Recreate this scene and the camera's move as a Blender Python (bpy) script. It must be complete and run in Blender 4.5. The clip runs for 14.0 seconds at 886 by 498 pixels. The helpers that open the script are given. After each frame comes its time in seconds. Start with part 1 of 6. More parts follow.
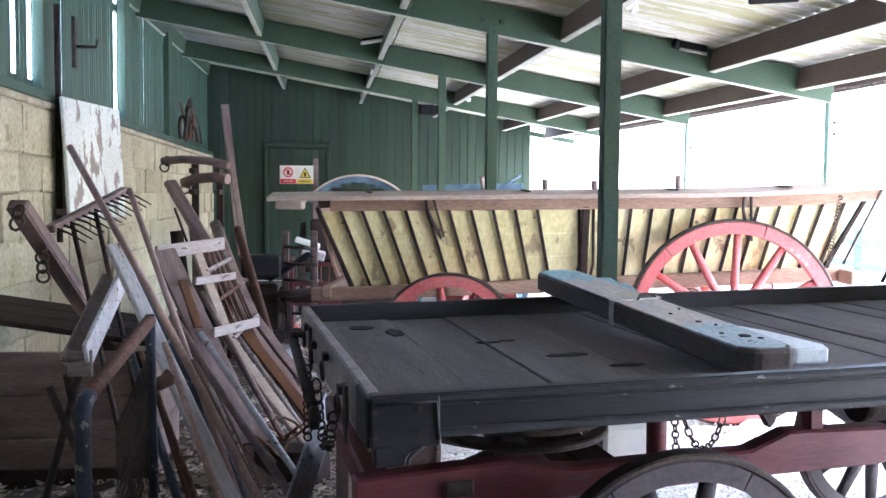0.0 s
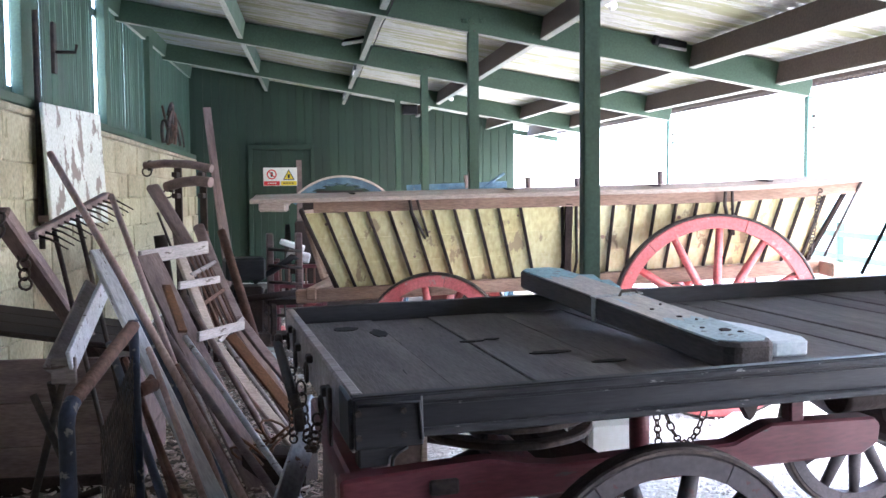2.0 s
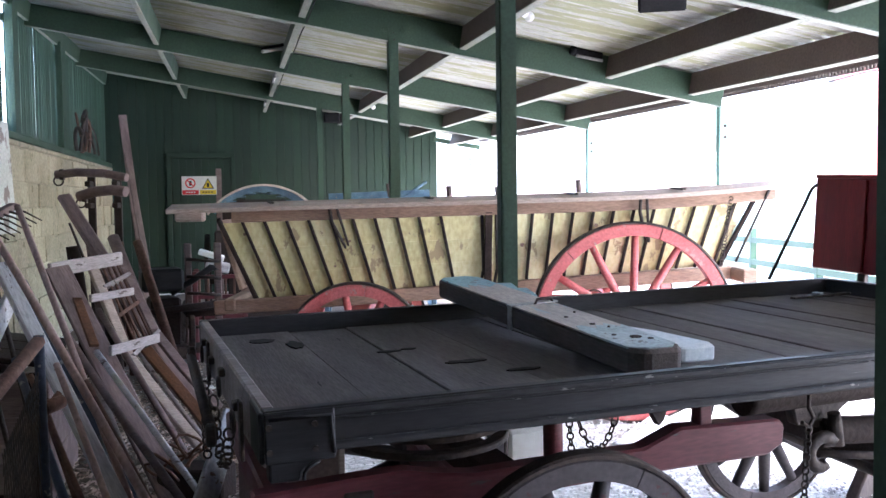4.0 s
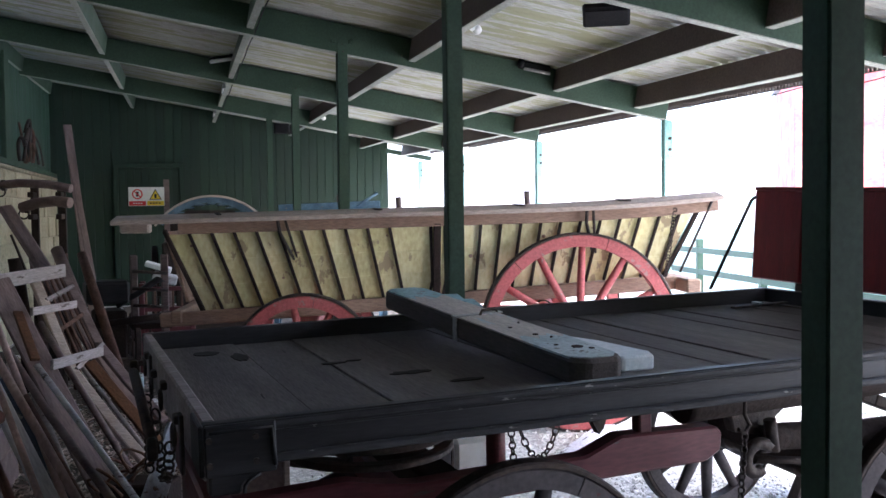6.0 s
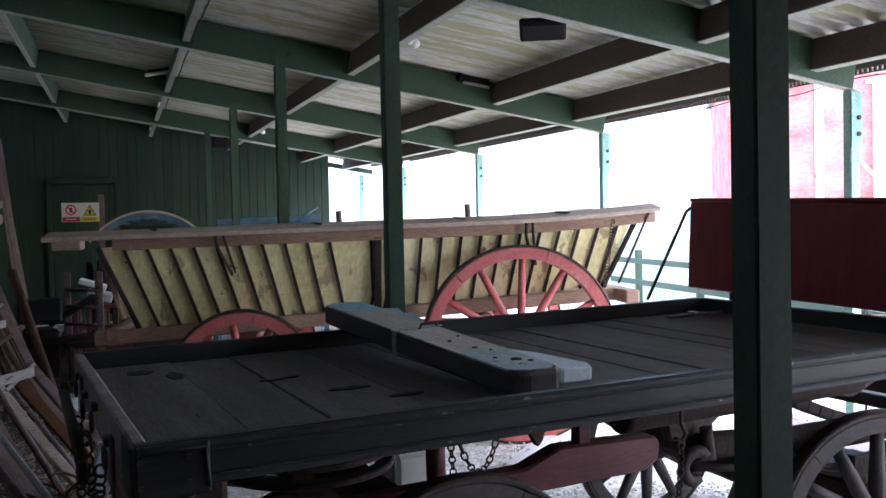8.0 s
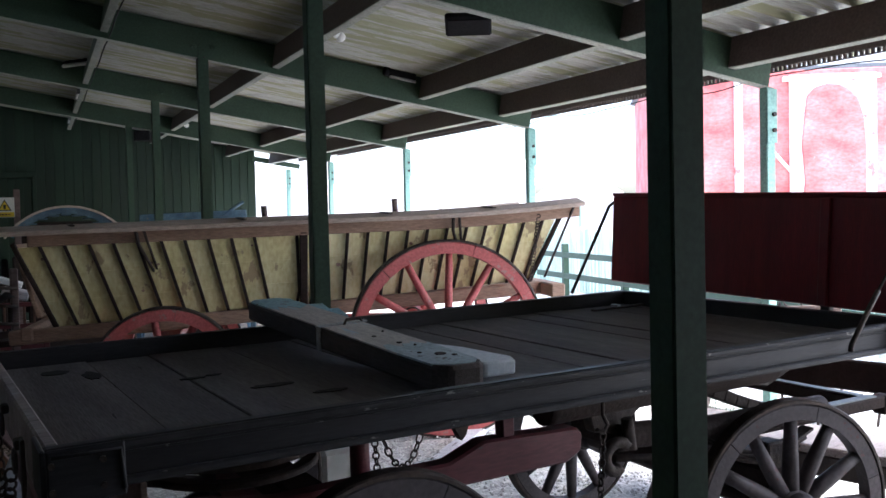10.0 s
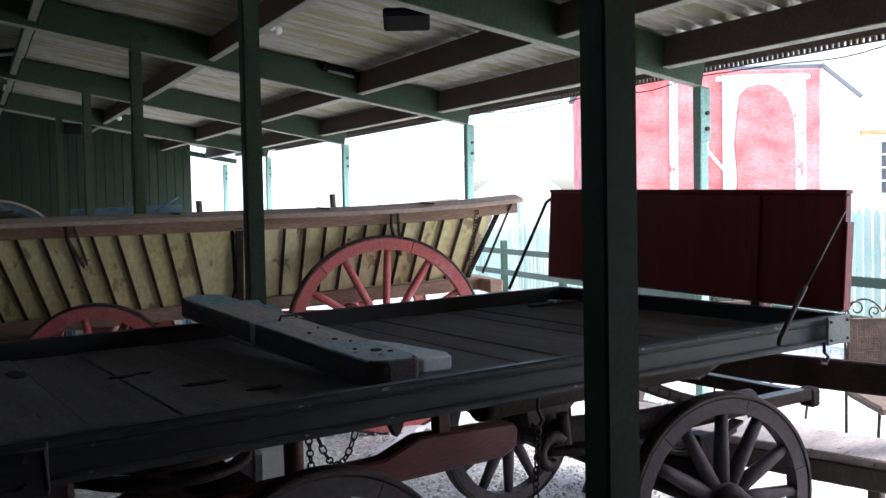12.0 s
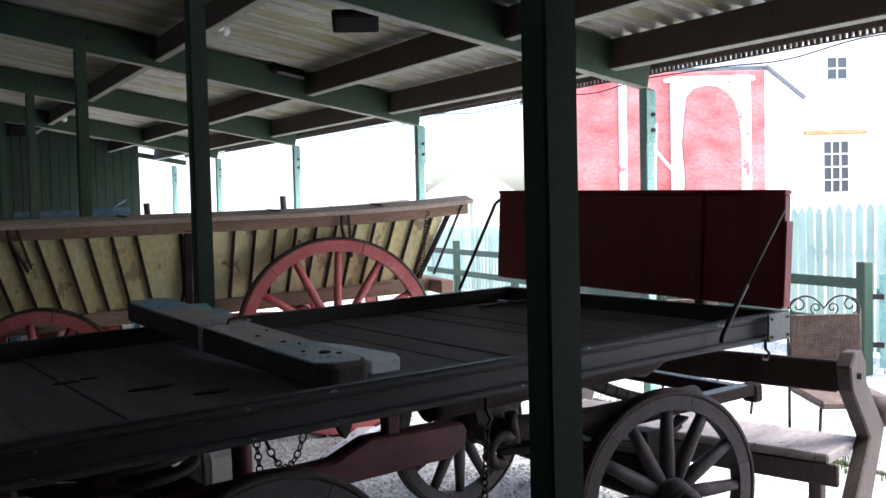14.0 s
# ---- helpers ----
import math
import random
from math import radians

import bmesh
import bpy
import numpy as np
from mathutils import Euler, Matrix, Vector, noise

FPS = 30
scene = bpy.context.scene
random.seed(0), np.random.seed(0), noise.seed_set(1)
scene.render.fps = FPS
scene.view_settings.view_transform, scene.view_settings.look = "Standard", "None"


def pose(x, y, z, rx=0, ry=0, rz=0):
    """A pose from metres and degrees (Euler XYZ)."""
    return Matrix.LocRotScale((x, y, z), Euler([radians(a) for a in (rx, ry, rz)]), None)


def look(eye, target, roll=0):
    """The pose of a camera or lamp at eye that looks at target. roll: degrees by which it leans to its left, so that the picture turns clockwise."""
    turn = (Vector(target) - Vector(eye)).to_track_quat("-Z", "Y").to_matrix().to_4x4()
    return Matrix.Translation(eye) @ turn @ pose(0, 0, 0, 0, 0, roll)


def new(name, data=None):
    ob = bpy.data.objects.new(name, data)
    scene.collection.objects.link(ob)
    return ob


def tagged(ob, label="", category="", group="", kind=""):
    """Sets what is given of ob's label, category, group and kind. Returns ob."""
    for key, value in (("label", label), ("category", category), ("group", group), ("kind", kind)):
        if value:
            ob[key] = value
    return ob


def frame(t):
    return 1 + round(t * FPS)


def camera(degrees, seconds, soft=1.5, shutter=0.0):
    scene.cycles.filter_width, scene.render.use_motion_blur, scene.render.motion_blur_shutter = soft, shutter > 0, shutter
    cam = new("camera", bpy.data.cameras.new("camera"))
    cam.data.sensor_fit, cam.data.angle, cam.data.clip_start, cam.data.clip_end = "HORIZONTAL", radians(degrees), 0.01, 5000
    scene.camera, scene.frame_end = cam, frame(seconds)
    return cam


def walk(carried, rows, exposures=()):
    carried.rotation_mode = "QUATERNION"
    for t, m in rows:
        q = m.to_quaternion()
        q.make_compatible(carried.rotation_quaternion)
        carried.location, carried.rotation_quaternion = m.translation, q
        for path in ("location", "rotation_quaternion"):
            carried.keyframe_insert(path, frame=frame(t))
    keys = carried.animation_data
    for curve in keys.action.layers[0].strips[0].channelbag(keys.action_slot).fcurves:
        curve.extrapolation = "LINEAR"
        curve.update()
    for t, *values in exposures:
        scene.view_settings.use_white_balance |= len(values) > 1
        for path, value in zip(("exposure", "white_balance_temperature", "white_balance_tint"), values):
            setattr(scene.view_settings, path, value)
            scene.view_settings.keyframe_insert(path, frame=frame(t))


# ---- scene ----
cam = camera(51.0, 14.0)
PATH = [
    (0, (0.367, 0.682, 1.58), (0.617, 2.663, 1.463), 0.5),
    (0.5, (0.372, 0.679, 1.583), (0.627, 2.659, 1.471), 0.3),
    (1, (0.373, 0.671, 1.584), (0.635, 2.651, 1.475), 0.2),
    (1.5, (0.377, 0.667, 1.582), (0.646, 2.646, 1.476), -0.1),
    (2, (0.381, 0.667, 1.584), (0.66, 2.644, 1.465), -0.5),
    (2.5, (0.389, 0.675, 1.583), (0.692, 2.649, 1.468), -0.3),
    (3, (0.401, 0.681, 1.585), (0.758, 2.646, 1.473), -0.5),
    (5.5, (0.432, 0.629, 1.597), (0.939, 2.562, 1.51), -0.6),
    (6, (0.44, 0.634, 1.595), (0.975, 2.559, 1.513), -0.7),
    (6.5, (0.443, 0.64, 1.595), (1.006, 2.558, 1.519), -0.5),
    (7, (0.443, 0.641, 1.597), (1.034, 2.551, 1.538), -0.4),
    (7.5, (0.451, 0.639, 1.597), (1.069, 2.54, 1.543), -1.1),
    (8, (0.459, 0.639, 1.597), (1.112, 2.529, 1.541), -1.2),
    (10.5, (0.487, 0.641, 1.596), (1.311, 2.462, 1.524), -1.3),
    (11, (0.494, 0.646, 1.595), (1.347, 2.454, 1.522), -1.2),
    (11.5, (0.496, 0.652, 1.594), (1.379, 2.445, 1.516), -1.1),
    (12, (0.498, 0.649, 1.593), (1.408, 2.428, 1.512), -1.1),
    (12.5, (0.499, 0.643, 1.594), (1.436, 2.408, 1.51), -1.4),
    (13, (0.504, 0.636, 1.595), (1.461, 2.39, 1.51), -1.4),
    (13.5, (0.502, 0.626, 1.598), (1.483, 2.366, 1.513), -1.5),
    (14, (0.506, 0.623, 1.597), (1.504, 2.355, 1.515), -1.4),
]
walk(cam, [(t, look(eye, target, roll)) for t, eye, target, roll in PATH],
     exposures=[(0.0, 5.05, 5650, 14), (2.0, 5.05, 5650, 14), (3.0, 4.9, 5650, 14), (5.5, 3.82, 5650, 13), (6.5, 3.52, 5680, 12), (8.0, 3.17, 5700, 12), (11.0, 2.60, 5850, 10), (14.0, 2.35, 5950, 10)])

# ---- light ----
world = bpy.data.worlds.new("world")
scene.world = world
world.use_nodes = True
wn = world.node_tree.nodes
sky = wn.new("ShaderNodeTexSky")
sky.sky_type, sky.sun_disc = "NISHITA", False
sky.sun_elevation, sky.sun_rotation = radians(55), radians(128)
sky.air_density, sky.dust_density = 1.0, 4.0
world.node_tree.links.new(sky.outputs[0], wn["Background"].inputs[0])
wn["Background"].inputs[1].default_value = 0.15
sun = new("sun", bpy.data.lights.new("sun", "SUN"))
sun.data.energy, sun.data.angle, sun.data.color = 1.0, radians(25), (1.0, 0.96, 0.9)
sun.matrix_world = look((0, 0, 0), (-0.452, 0.353, -0.819))


# ---- materials ----
def surface(name, base, other, rough=0.75, metal=0.0, scale=6.0, stretch=(1, 1, 1), amount=0.5, bump=0.25, fine=60.0, chips=None, chip_level=0.62, random_tone=0.0, spec=0.4, cells=0.0):
    """A worn surface: two tones at a large scale, a fine grain, chips of another colour, relief."""
    m = bpy.data.materials.new(name)
    m.use_nodes = True
    nt = m.node_tree
    n, l = nt.nodes, nt.links
    bsdf = n["Principled BSDF"]
    bsdf.inputs["Metallic"].default_value = metal
    bsdf.inputs["Specular IOR Level"].default_value = spec
    tc, mp = n.new("ShaderNodeTexCoord"), n.new("ShaderNodeMapping")
    mp.inputs["Scale"].default_value = stretch
    l.new(tc.outputs["Object"], mp.inputs[0])
    big, small = n.new("ShaderNodeTexNoise"), n.new("ShaderNodeTexNoise")
    big.inputs["Scale"].default_value, big.inputs["Detail"].default_value = scale, 5
    small.inputs["Scale"].default_value, small.inputs["Detail"].default_value = fine, 4
    l.new(mp.outputs[0], big.inputs[0])
    l.new(mp.outputs[0], small.inputs[0])
    ramp = n.new("ShaderNodeValToRGB")
    ramp.color_ramp.elements[0].position, ramp.color_ramp.elements[1].position = 0.5 - 0.25 * amount, 0.5 + 0.35 * amount
    ramp.color_ramp.elements[0].color, ramp.color_ramp.elements[1].color = (*base, 1), (*other, 1)
    l.new(big.outputs[0], ramp.inputs[0])
    grain = n.new("ShaderNodeMixRGB")
    grain.blend_type, grain.inputs[0].default_value = "OVERLAY", 0.55
    l.new(ramp.outputs[0], grain.inputs[1])
    l.new(small.outputs[0], grain.inputs[2])
    out = grain.outputs[0]
    if cells:
        vor, tone, mul = n.new("ShaderNodeTexVoronoi"), n.new("ShaderNodeMapRange"), n.new("ShaderNodeMixRGB")
        vor.inputs["Scale"].default_value = cells
        l.new(tc.outputs["Object"], vor.inputs["Vector"])
        sep = n.new("ShaderNodeSeparateColor")
        l.new(vor.outputs["Color"], sep.inputs[0])
        tone.inputs[3].default_value, tone.inputs[4].default_value = 0.62, 1.15
        l.new(sep.outputs[0], tone.inputs[0])
        mul.blend_type, mul.inputs[0].default_value = "MULTIPLY", 1.0
        l.new(out, mul.inputs[1])
        l.new(tone.outputs[0], mul.inputs[2])
        out = mul.outputs[0]
    if chips:
        spot, cut, mix = n.new("ShaderNodeTexNoise"), n.new("ShaderNodeValToRGB"), n.new("ShaderNodeMixRGB")
        spot.inputs["Scale"].default_value, spot.inputs["Detail"].default_value, spot.inputs["Roughness"].default_value = scale * 2.3, 8, 0.65
        cut.color_ramp.elements[0].position, cut.color_ramp.elements[1].position = chip_level, chip_level + 0.03
        l.new(mp.outputs[0], spot.inputs[0])
        l.new(spot.outputs[0], cut.inputs[0])
        l.new(cut.outputs[0], mix.inputs[0])
        l.new(out, mix.inputs[1])
        mix.inputs[2].default_value = (*chips, 1)
        out = mix.outputs[0]
    if random_tone:
        info, hsv, rng = n.new("ShaderNodeObjectInfo"), n.new("ShaderNodeHueSaturation"), n.new("ShaderNodeMapRange")
        rng.inputs[3].default_value, rng.inputs[4].default_value = 1 - random_tone, 1 + random_tone
        l.new(info.outputs["Random"], rng.inputs[0])
        l.new(rng.outputs[0], hsv.inputs["Value"])
        l.new(out, hsv.inputs["Color"])
        out = hsv.outputs[0]
    l.new(out, bsdf.inputs["Base Color"])
    rr = n.new("ShaderNodeMapRange")
    rr.inputs[3].default_value, rr.inputs[4].default_value = max(rough - 0.15, 0.05), min(rough + 0.15, 1)
    l.new(big.outputs[0], rr.inputs[0])
    l.new(rr.outputs[0], bsdf.inputs["Roughness"])
    bp, add = n.new("ShaderNodeBump"), n.new("ShaderNodeMath")
    bp.inputs["Strength"].default_value, bp.inputs["Distance"].default_value = bump, 0.01
    l.new(small.outputs[0], add.inputs[0])
    l.new(big.outputs[0], add.inputs[1])
    height = add.outputs[0]
    if cells:
        sub = n.new("ShaderNodeMath")
        sub.operation = "SUBTRACT"
        l.new(height, sub.inputs[0])
        l.new(vor.outputs["Distance"], sub.inputs[1])
        height = sub.outputs[0]
    l.new(height, bp.inputs["Height"])
    l.new(bp.outputs[0], bsdf.inputs["Normal"])
    return m


GREEN = surface("green_paint", (0.025, 0.052, 0.030), (0.038, 0.070, 0.042), 0.6, scale=3, amount=0.8, bump=0.05, chips=(0.10, 0.12, 0.08), chip_level=0.7)
# Boards in two greens: daylight in the screen's tone, shade in the end wall's.
GREEN_SCREEN_LIT = surface("green_screen_boards_lit", (0.019, 0.048, 0.029), (0.030, 0.066, 0.041), 0.6, scale=2, stretch=(3, 3, 0.6), amount=0.8, bump=0.3, random_tone=0.25)
GREEN_BOARD_SHADED = surface("green_boards_shaded", (0.0065, 0.020, 0.0095), (0.012, 0.031, 0.0155), 0.65, scale=2, stretch=(3, 3, 0.6), amount=0.8, bump=0.3, random_tone=0.18)
GREEN_PALE = surface("weathered_green_paint", (0.21, 0.41, 0.36), (0.30, 0.50, 0.45), 0.6, scale=4, amount=0.8, bump=0.2, chips=(0.4, 0.42, 0.38), chip_level=0.68)
BROWN_PURLIN = surface("brown_purlin_paint", (0.085, 0.062, 0.055), (0.12, 0.095, 0.085), 0.7, scale=3, amount=0.8, bump=0.2)
# Pale tone for undersides, with light from the ground mixed into it.
SOFFIT = surface("pale_bounce_underside", (0.26, 0.275, 0.235), (0.36, 0.37, 0.325), 0.8, scale=4, amount=0.8, bump=0.15)
ROOF = surface("cement_sheet", (0.33, 0.33, 0.30), (0.44, 0.44, 0.41), 0.9, scale=1.2, stretch=(0.3, 7, 1), amount=1.0, bump=0.25, fine=40, chips=(0.275, 0.28, 0.18), chip_level=0.51)
STONE = surface("limestone", (0.27, 0.250, 0.160), (0.43, 0.395, 0.285), 0.92, scale=2.6, amount=1.0, bump=0.8, fine=28, chips=(0.22, 0.205, 0.125), chip_level=0.60, random_tone=0.14)
MORTAR = surface("mortar", (0.25, 0.23, 0.155), (0.38, 0.345, 0.25), 0.95, scale=9, bump=0.5)
GRAVEL = surface("gravel", base=(0.60, 0.585, 0.56), other=(0.85, 0.83, 0.80), rough=0.95, cells=38.0, scale=24, amount=0.9, bump=1.0, fine=90)
PEBBLE = surface("pebble", (0.62, 0.60, 0.57), (0.86, 0.84, 0.81), 0.9, scale=12, bump=0.3, random_tone=0.2)
DIRT = surface("earth", (0.075, 0.062, 0.05), (0.17, 0.145, 0.12), 0.98, scale=7, amount=0.9, bump=0.9, fine=50)
PAVER = surface("paver", (0.36, 0.36, 0.35), (0.48, 0.47, 0.45), 0.85, scale=6, bump=0.4, random_tone=0.15)
CART_BLACK = surface("black_paint", (0.017, 0.0165, 0.018), (0.040, 0.039, 0.043), 0.5, spec=0.22, scale=5, stretch=(0.3, 1, 2.5), amount=0.9, bump=0.07, chips=(0.09, 0.087, 0.085), chip_level=0.69)
CART_WORN = surface("worn_black_edge", (0.020, 0.0195, 0.021), (0.045, 0.044, 0.047), 0.55, spec=0.22, scale=20, stretch=(0.35, 1, 1), amount=0.9, bump=0.12, chips=(0.22, 0.21, 0.20), chip_level=0.63)
BED = surface("dusty_planks", (0.080, 0.070, 0.068), (0.165, 0.148, 0.142), 0.85, spec=0.2, scale=4, stretch=(2.6, 0.25, 1), amount=0.9, bump=0.16, fine=60, chips=(0.03, 0.027, 0.026), chip_level=0.67, random_tone=0.22)
TAR = surface("tar_stain", (0.010, 0.009, 0.009), (0.020, 0.018, 0.018), 0.7, spec=0.15, scale=9, bump=0.1)
BEAM_SHADED_SIDE = surface("shaded_brown_beam", (0.055, 0.042, 0.037), (0.11, 0.088, 0.078), 0.8, scale=6, stretch=(2.5, 0.3, 2.5), amount=0.9, bump=0.22)
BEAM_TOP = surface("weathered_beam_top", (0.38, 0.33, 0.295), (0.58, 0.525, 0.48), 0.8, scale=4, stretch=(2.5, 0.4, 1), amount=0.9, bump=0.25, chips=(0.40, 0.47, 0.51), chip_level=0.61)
PALE_BLUE = surface("pale_blue_paint", (0.58, 0.63, 0.66), (0.70, 0.73, 0.75), 0.7, scale=7, amount=0.9, bump=0.15, chips=(0.13, 0.11, 0.10), chip_level=0.66)
TURQUOISE = surface("turquoise_paint", (0.20, 0.35, 0.40), (0.32, 0.47, 0.51), 0.7, scale=7, amount=0.9, bump=0.4, chips=(0.20, 0.16, 0.14), chip_level=0.60)
BLUE_GREY = surface("blue_grey_paint", (0.33, 0.41, 0.44), (0.48, 0.54, 0.57), 0.7, scale=7, amount=0.9, bump=0.4, chips=(0.13, 0.11, 0.10), chip_level=0.62)
PLATE = surface("grey_green_plate", (0.10, 0.115, 0.11), (0.18, 0.195, 0.19), 0.6, metal=0.2, scale=9, amount=0.9, bump=0.1, chips=(0.12, 0.08, 0.06), chip_level=0.66)
MAROON = surface("maroon_paint", (0.080, 0.017, 0.023), (0.135, 0.035, 0.042), 0.5, scale=6, stretch=(0.4, 1, 2), amount=0.8, bump=0.06, chips=(0.06, 0.05, 0.05), chip_level=0.66)
TAIL_RED = surface("dark_red_paint", (0.16, 0.009, 0.013), (0.23, 0.018, 0.021), 0.42, scale=4, stretch=(1, 5, 0.35), amount=0.8, bump=0.12, chips=(0.30, 0.20, 0.19), chip_level=0.735)
WHEEL_RED = surface("salmon_red_paint", (0.37, 0.075, 0.075), (0.47, 0.14, 0.135), 0.6, scale=5, amount=0.8, bump=0.1, chips=(0.32, 0.19, 0.17), chip_level=0.60)
IRON = surface("rusty_iron", (0.035, 0.028, 0.026), (0.075, 0.055, 0.045), 0.65, metal=0.5, scale=14, bump=0.4)
RUST = surface("rust", (0.10, 0.055, 0.04), (0.18, 0.10, 0.075), 0.85, metal=0.2, scale=12, bump=0.5)
STEEL = surface("worn_steel", (0.30, 0.30, 0.31), (0.45, 0.45, 0.46), 0.4, metal=0.8, scale=9, bump=0.2, chips=(0.15, 0.10, 0.07), chip_level=0.62)
WHEEL_WOOD = surface("wheel_wood", (0.032, 0.026, 0.027), (0.088, 0.073, 0.077), 0.7, scale=8, amount=0.9, bump=0.15, chips=(0.07, 0.03, 0.03), chip_level=0.62)
YELLOW = surface("faded_yellow_boards", (0.60, 0.53, 0.25), (0.79, 0.73, 0.47), 0.75, scale=1.7, stretch=(1.6, 1, 0.7), amount=0.9, bump=0.1, fine=25, chips=(0.40, 0.31, 0.18), chip_level=0.59, random_tone=0.10)
RAIL_WOOD = surface("bare_rail_wood", (0.24, 0.15, 0.105), (0.36, 0.25, 0.185), 0.75, scale=5, stretch=(0.4, 2, 2), amount=0.9, bump=0.35)
BENCH_WOOD = surface("bench_wood", (0.042, 0.031, 0.028), (0.090, 0.070, 0.064), 0.75, scale=6, stretch=(2, 2, 0.4), amount=0.9, bump=0.2)
PALE_WOOD = surface("bleached_wood", (0.40, 0.315, 0.262), (0.56, 0.465, 0.40), 0.8, scale=5, stretch=(0.4, 2, 2), amount=0.9, bump=0.35)
OLD_WOOD = surface("weathered_wood", (0.11, 0.076, 0.072), (0.27, 0.20, 0.188), 0.85, scale=6, stretch=(0.35, 2, 2), amount=0.9, bump=0.3)
GREY_WOOD = surface("silvered_wood", (0.22, 0.185, 0.178), (0.42, 0.375, 0.365), 0.85, scale=6, stretch=(0.35, 2, 2), amount=0.9, bump=0.3, chips=(0.10, 0.075, 0.065), chip_level=0.62)
PLY = surface("dusty_plywood", (0.17, 0.125, 0.118), (0.25, 0.19, 0.18), 0.85, scale=3, amount=0.8, bump=0.1)
ORANGE_WOOD = surface("varnished_wood", (0.085, 0.038, 0.018), (0.15, 0.068, 0.032), 0.6, scale=6, amount=0.9, bump=0.3)
DARK_WOOD = surface("dark_wood", (0.020, 0.014, 0.012), (0.044, 0.031, 0.027), 0.8, spec=0.15, scale=6, amount=0.9, bump=0.4)
POLE_WOOD = surface("pole_wood", (0.30, 0.195, 0.175), (0.48, 0.355, 0.325), 0.75, scale=8, stretch=(1.5, 1, 0.35), amount=0.9, bump=0.15)
BLUE_PAINT = surface("blue_paint", (0.018, 0.022, 0.040), (0.034, 0.042, 0.070), 0.6, scale=8, bump=0.3, chips=(0.18, 0.17, 0.16), chip_level=0.6)
BLUE_CART = surface("faded_blue_paint", (0.055, 0.10, 0.15), (0.11, 0.18, 0.24), 0.7, scale=7, bump=0.3, chips=(0.2, 0.18, 0.15), chip_level=0.64)
PEELING = surface("peeling_white_paint", (0.46, 0.49, 0.45), (0.60, 0.63, 0.585), 0.75, scale=2.6, stretch=(1, 1.2, 0.6), amount=0.8, bump=0.3, chips=(0.22, 0.19, 0.165), chip_level=0.545)
WHITE = surface("white_paint", (0.74, 0.74, 0.73), (0.82, 0.82, 0.81), 0.5, scale=5, bump=0.1)
SIGN_RED = surface("sign_red", (0.60, 0.03, 0.04), (0.66, 0.05, 0.05), 0.5, bump=0.05)
SIGN_YELLOW = surface("sign_yellow", (0.75, 0.55, 0.03), (0.80, 0.60, 0.05), 0.5, bump=0.05)
SIGN_BLACK = surface("sign_black", (0.015, 0.015, 0.015), (0.03, 0.03, 0.03), 0.6, bump=0.05)
RENDER_RED = surface("red_masonry_paint", (0.50, 0.10, 0.095), (0.66, 0.30, 0.28), 0.85, scale=1.3, stretch=(1, 1, 1.8), amount=0.8, bump=0.4, fine=12, chips=(0.62, 0.26, 0.24), chip_level=0.63)
RENDER_FLAKED = surface("flaked_render", (0.66, 0.60, 0.56), (0.74, 0.72, 0.69), 0.9, scale=1.6, amount=1.0, bump=0.5, fine=14, chips=(0.58, 0.18, 0.17), chip_level=0.60)
RENDER_WHITE = surface("limewashed_wall", (0.74, 0.71, 0.65), (0.80, 0.78, 0.73), 0.9, scale=0.7, bump=0.3, fine=10)
OCHRE = surface("ochre_stone", (0.34, 0.24, 0.11), (0.46, 0.35, 0.18), 0.9, scale=5, bump=0.3)
SLATE = surface("slate", (0.10, 0.11, 0.12), (0.17, 0.18, 0.19), 0.7, scale=3, bump=0.4)
FENCE = surface("green_pickets", (0.60, 0.74, 0.57), (0.72, 0.81, 0.67), 0.75, scale=5, stretch=(2, 2, 0.6), bump=0.3, random_tone=0.2)
WICKER = surface("wicker", (0.075, 0.05, 0.04), (0.14, 0.095, 0.075), 0.7, scale=20, bump=0.5)
GRASS_GREEN = surface("grass_blades", (0.05, 0.10, 0.025), (0.10, 0.16, 0.05), 0.8, scale=9, bump=0.2)
BLACK_PLASTIC = surface("black_plastic", (0.008, 0.008, 0.009), (0.014, 0.014, 0.015), 0.8, scale=8, bump=0.05, spec=0.1)
GREY_PAINT = surface("pale_grey_paint", (0.44, 0.43, 0.45), (0.60, 0.59, 0.62), 0.7, scale=7, stretch=(0.35, 2, 2), amount=0.9, bump=0.15, chips=(0.12, 0.10, 0.09), chip_level=0.60)
LAMP_GREY = surface("lamp_grey", (0.26, 0.26, 0.25), (0.34, 0.34, 0.33), 0.5, scale=5, bump=0.05)
TUBE = surface("lamp_tube_white", (0.78, 0.78, 0.76), (0.82, 0.82, 0.80), 0.35, scale=8, bump=0.02)
GLASS = bpy.data.materials.new("dark_glass")
GLASS.use_nodes = True
GLASS.node_tree.nodes["Principled BSDF"].inputs["Base Color"].default_value = (0.07, 0.08, 0.09, 1)
GLASS.node_tree.nodes["Principled BSDF"].inputs["Roughness"].default_value = 0.05


# ---- building helpers ----
def part(name, bm, material, parent=None, label=""):
    """Links a bmesh as one mesh object, under a thing or a part if one is given."""
    me = bpy.data.meshes.new(name)
    bm.to_mesh(me)
    bm.free()
    me.materials.append(material)
    ob = new(name, me)
    if parent:
        ob.parent = parent
    return tagged(ob, label)


def thing(name, m, label, category, group="", kind=""):
    ob = new(name)
    ob.empty_display_size = 0.1
    ob.matrix_basis = m
    return tagged(ob, label, category, group, kind)


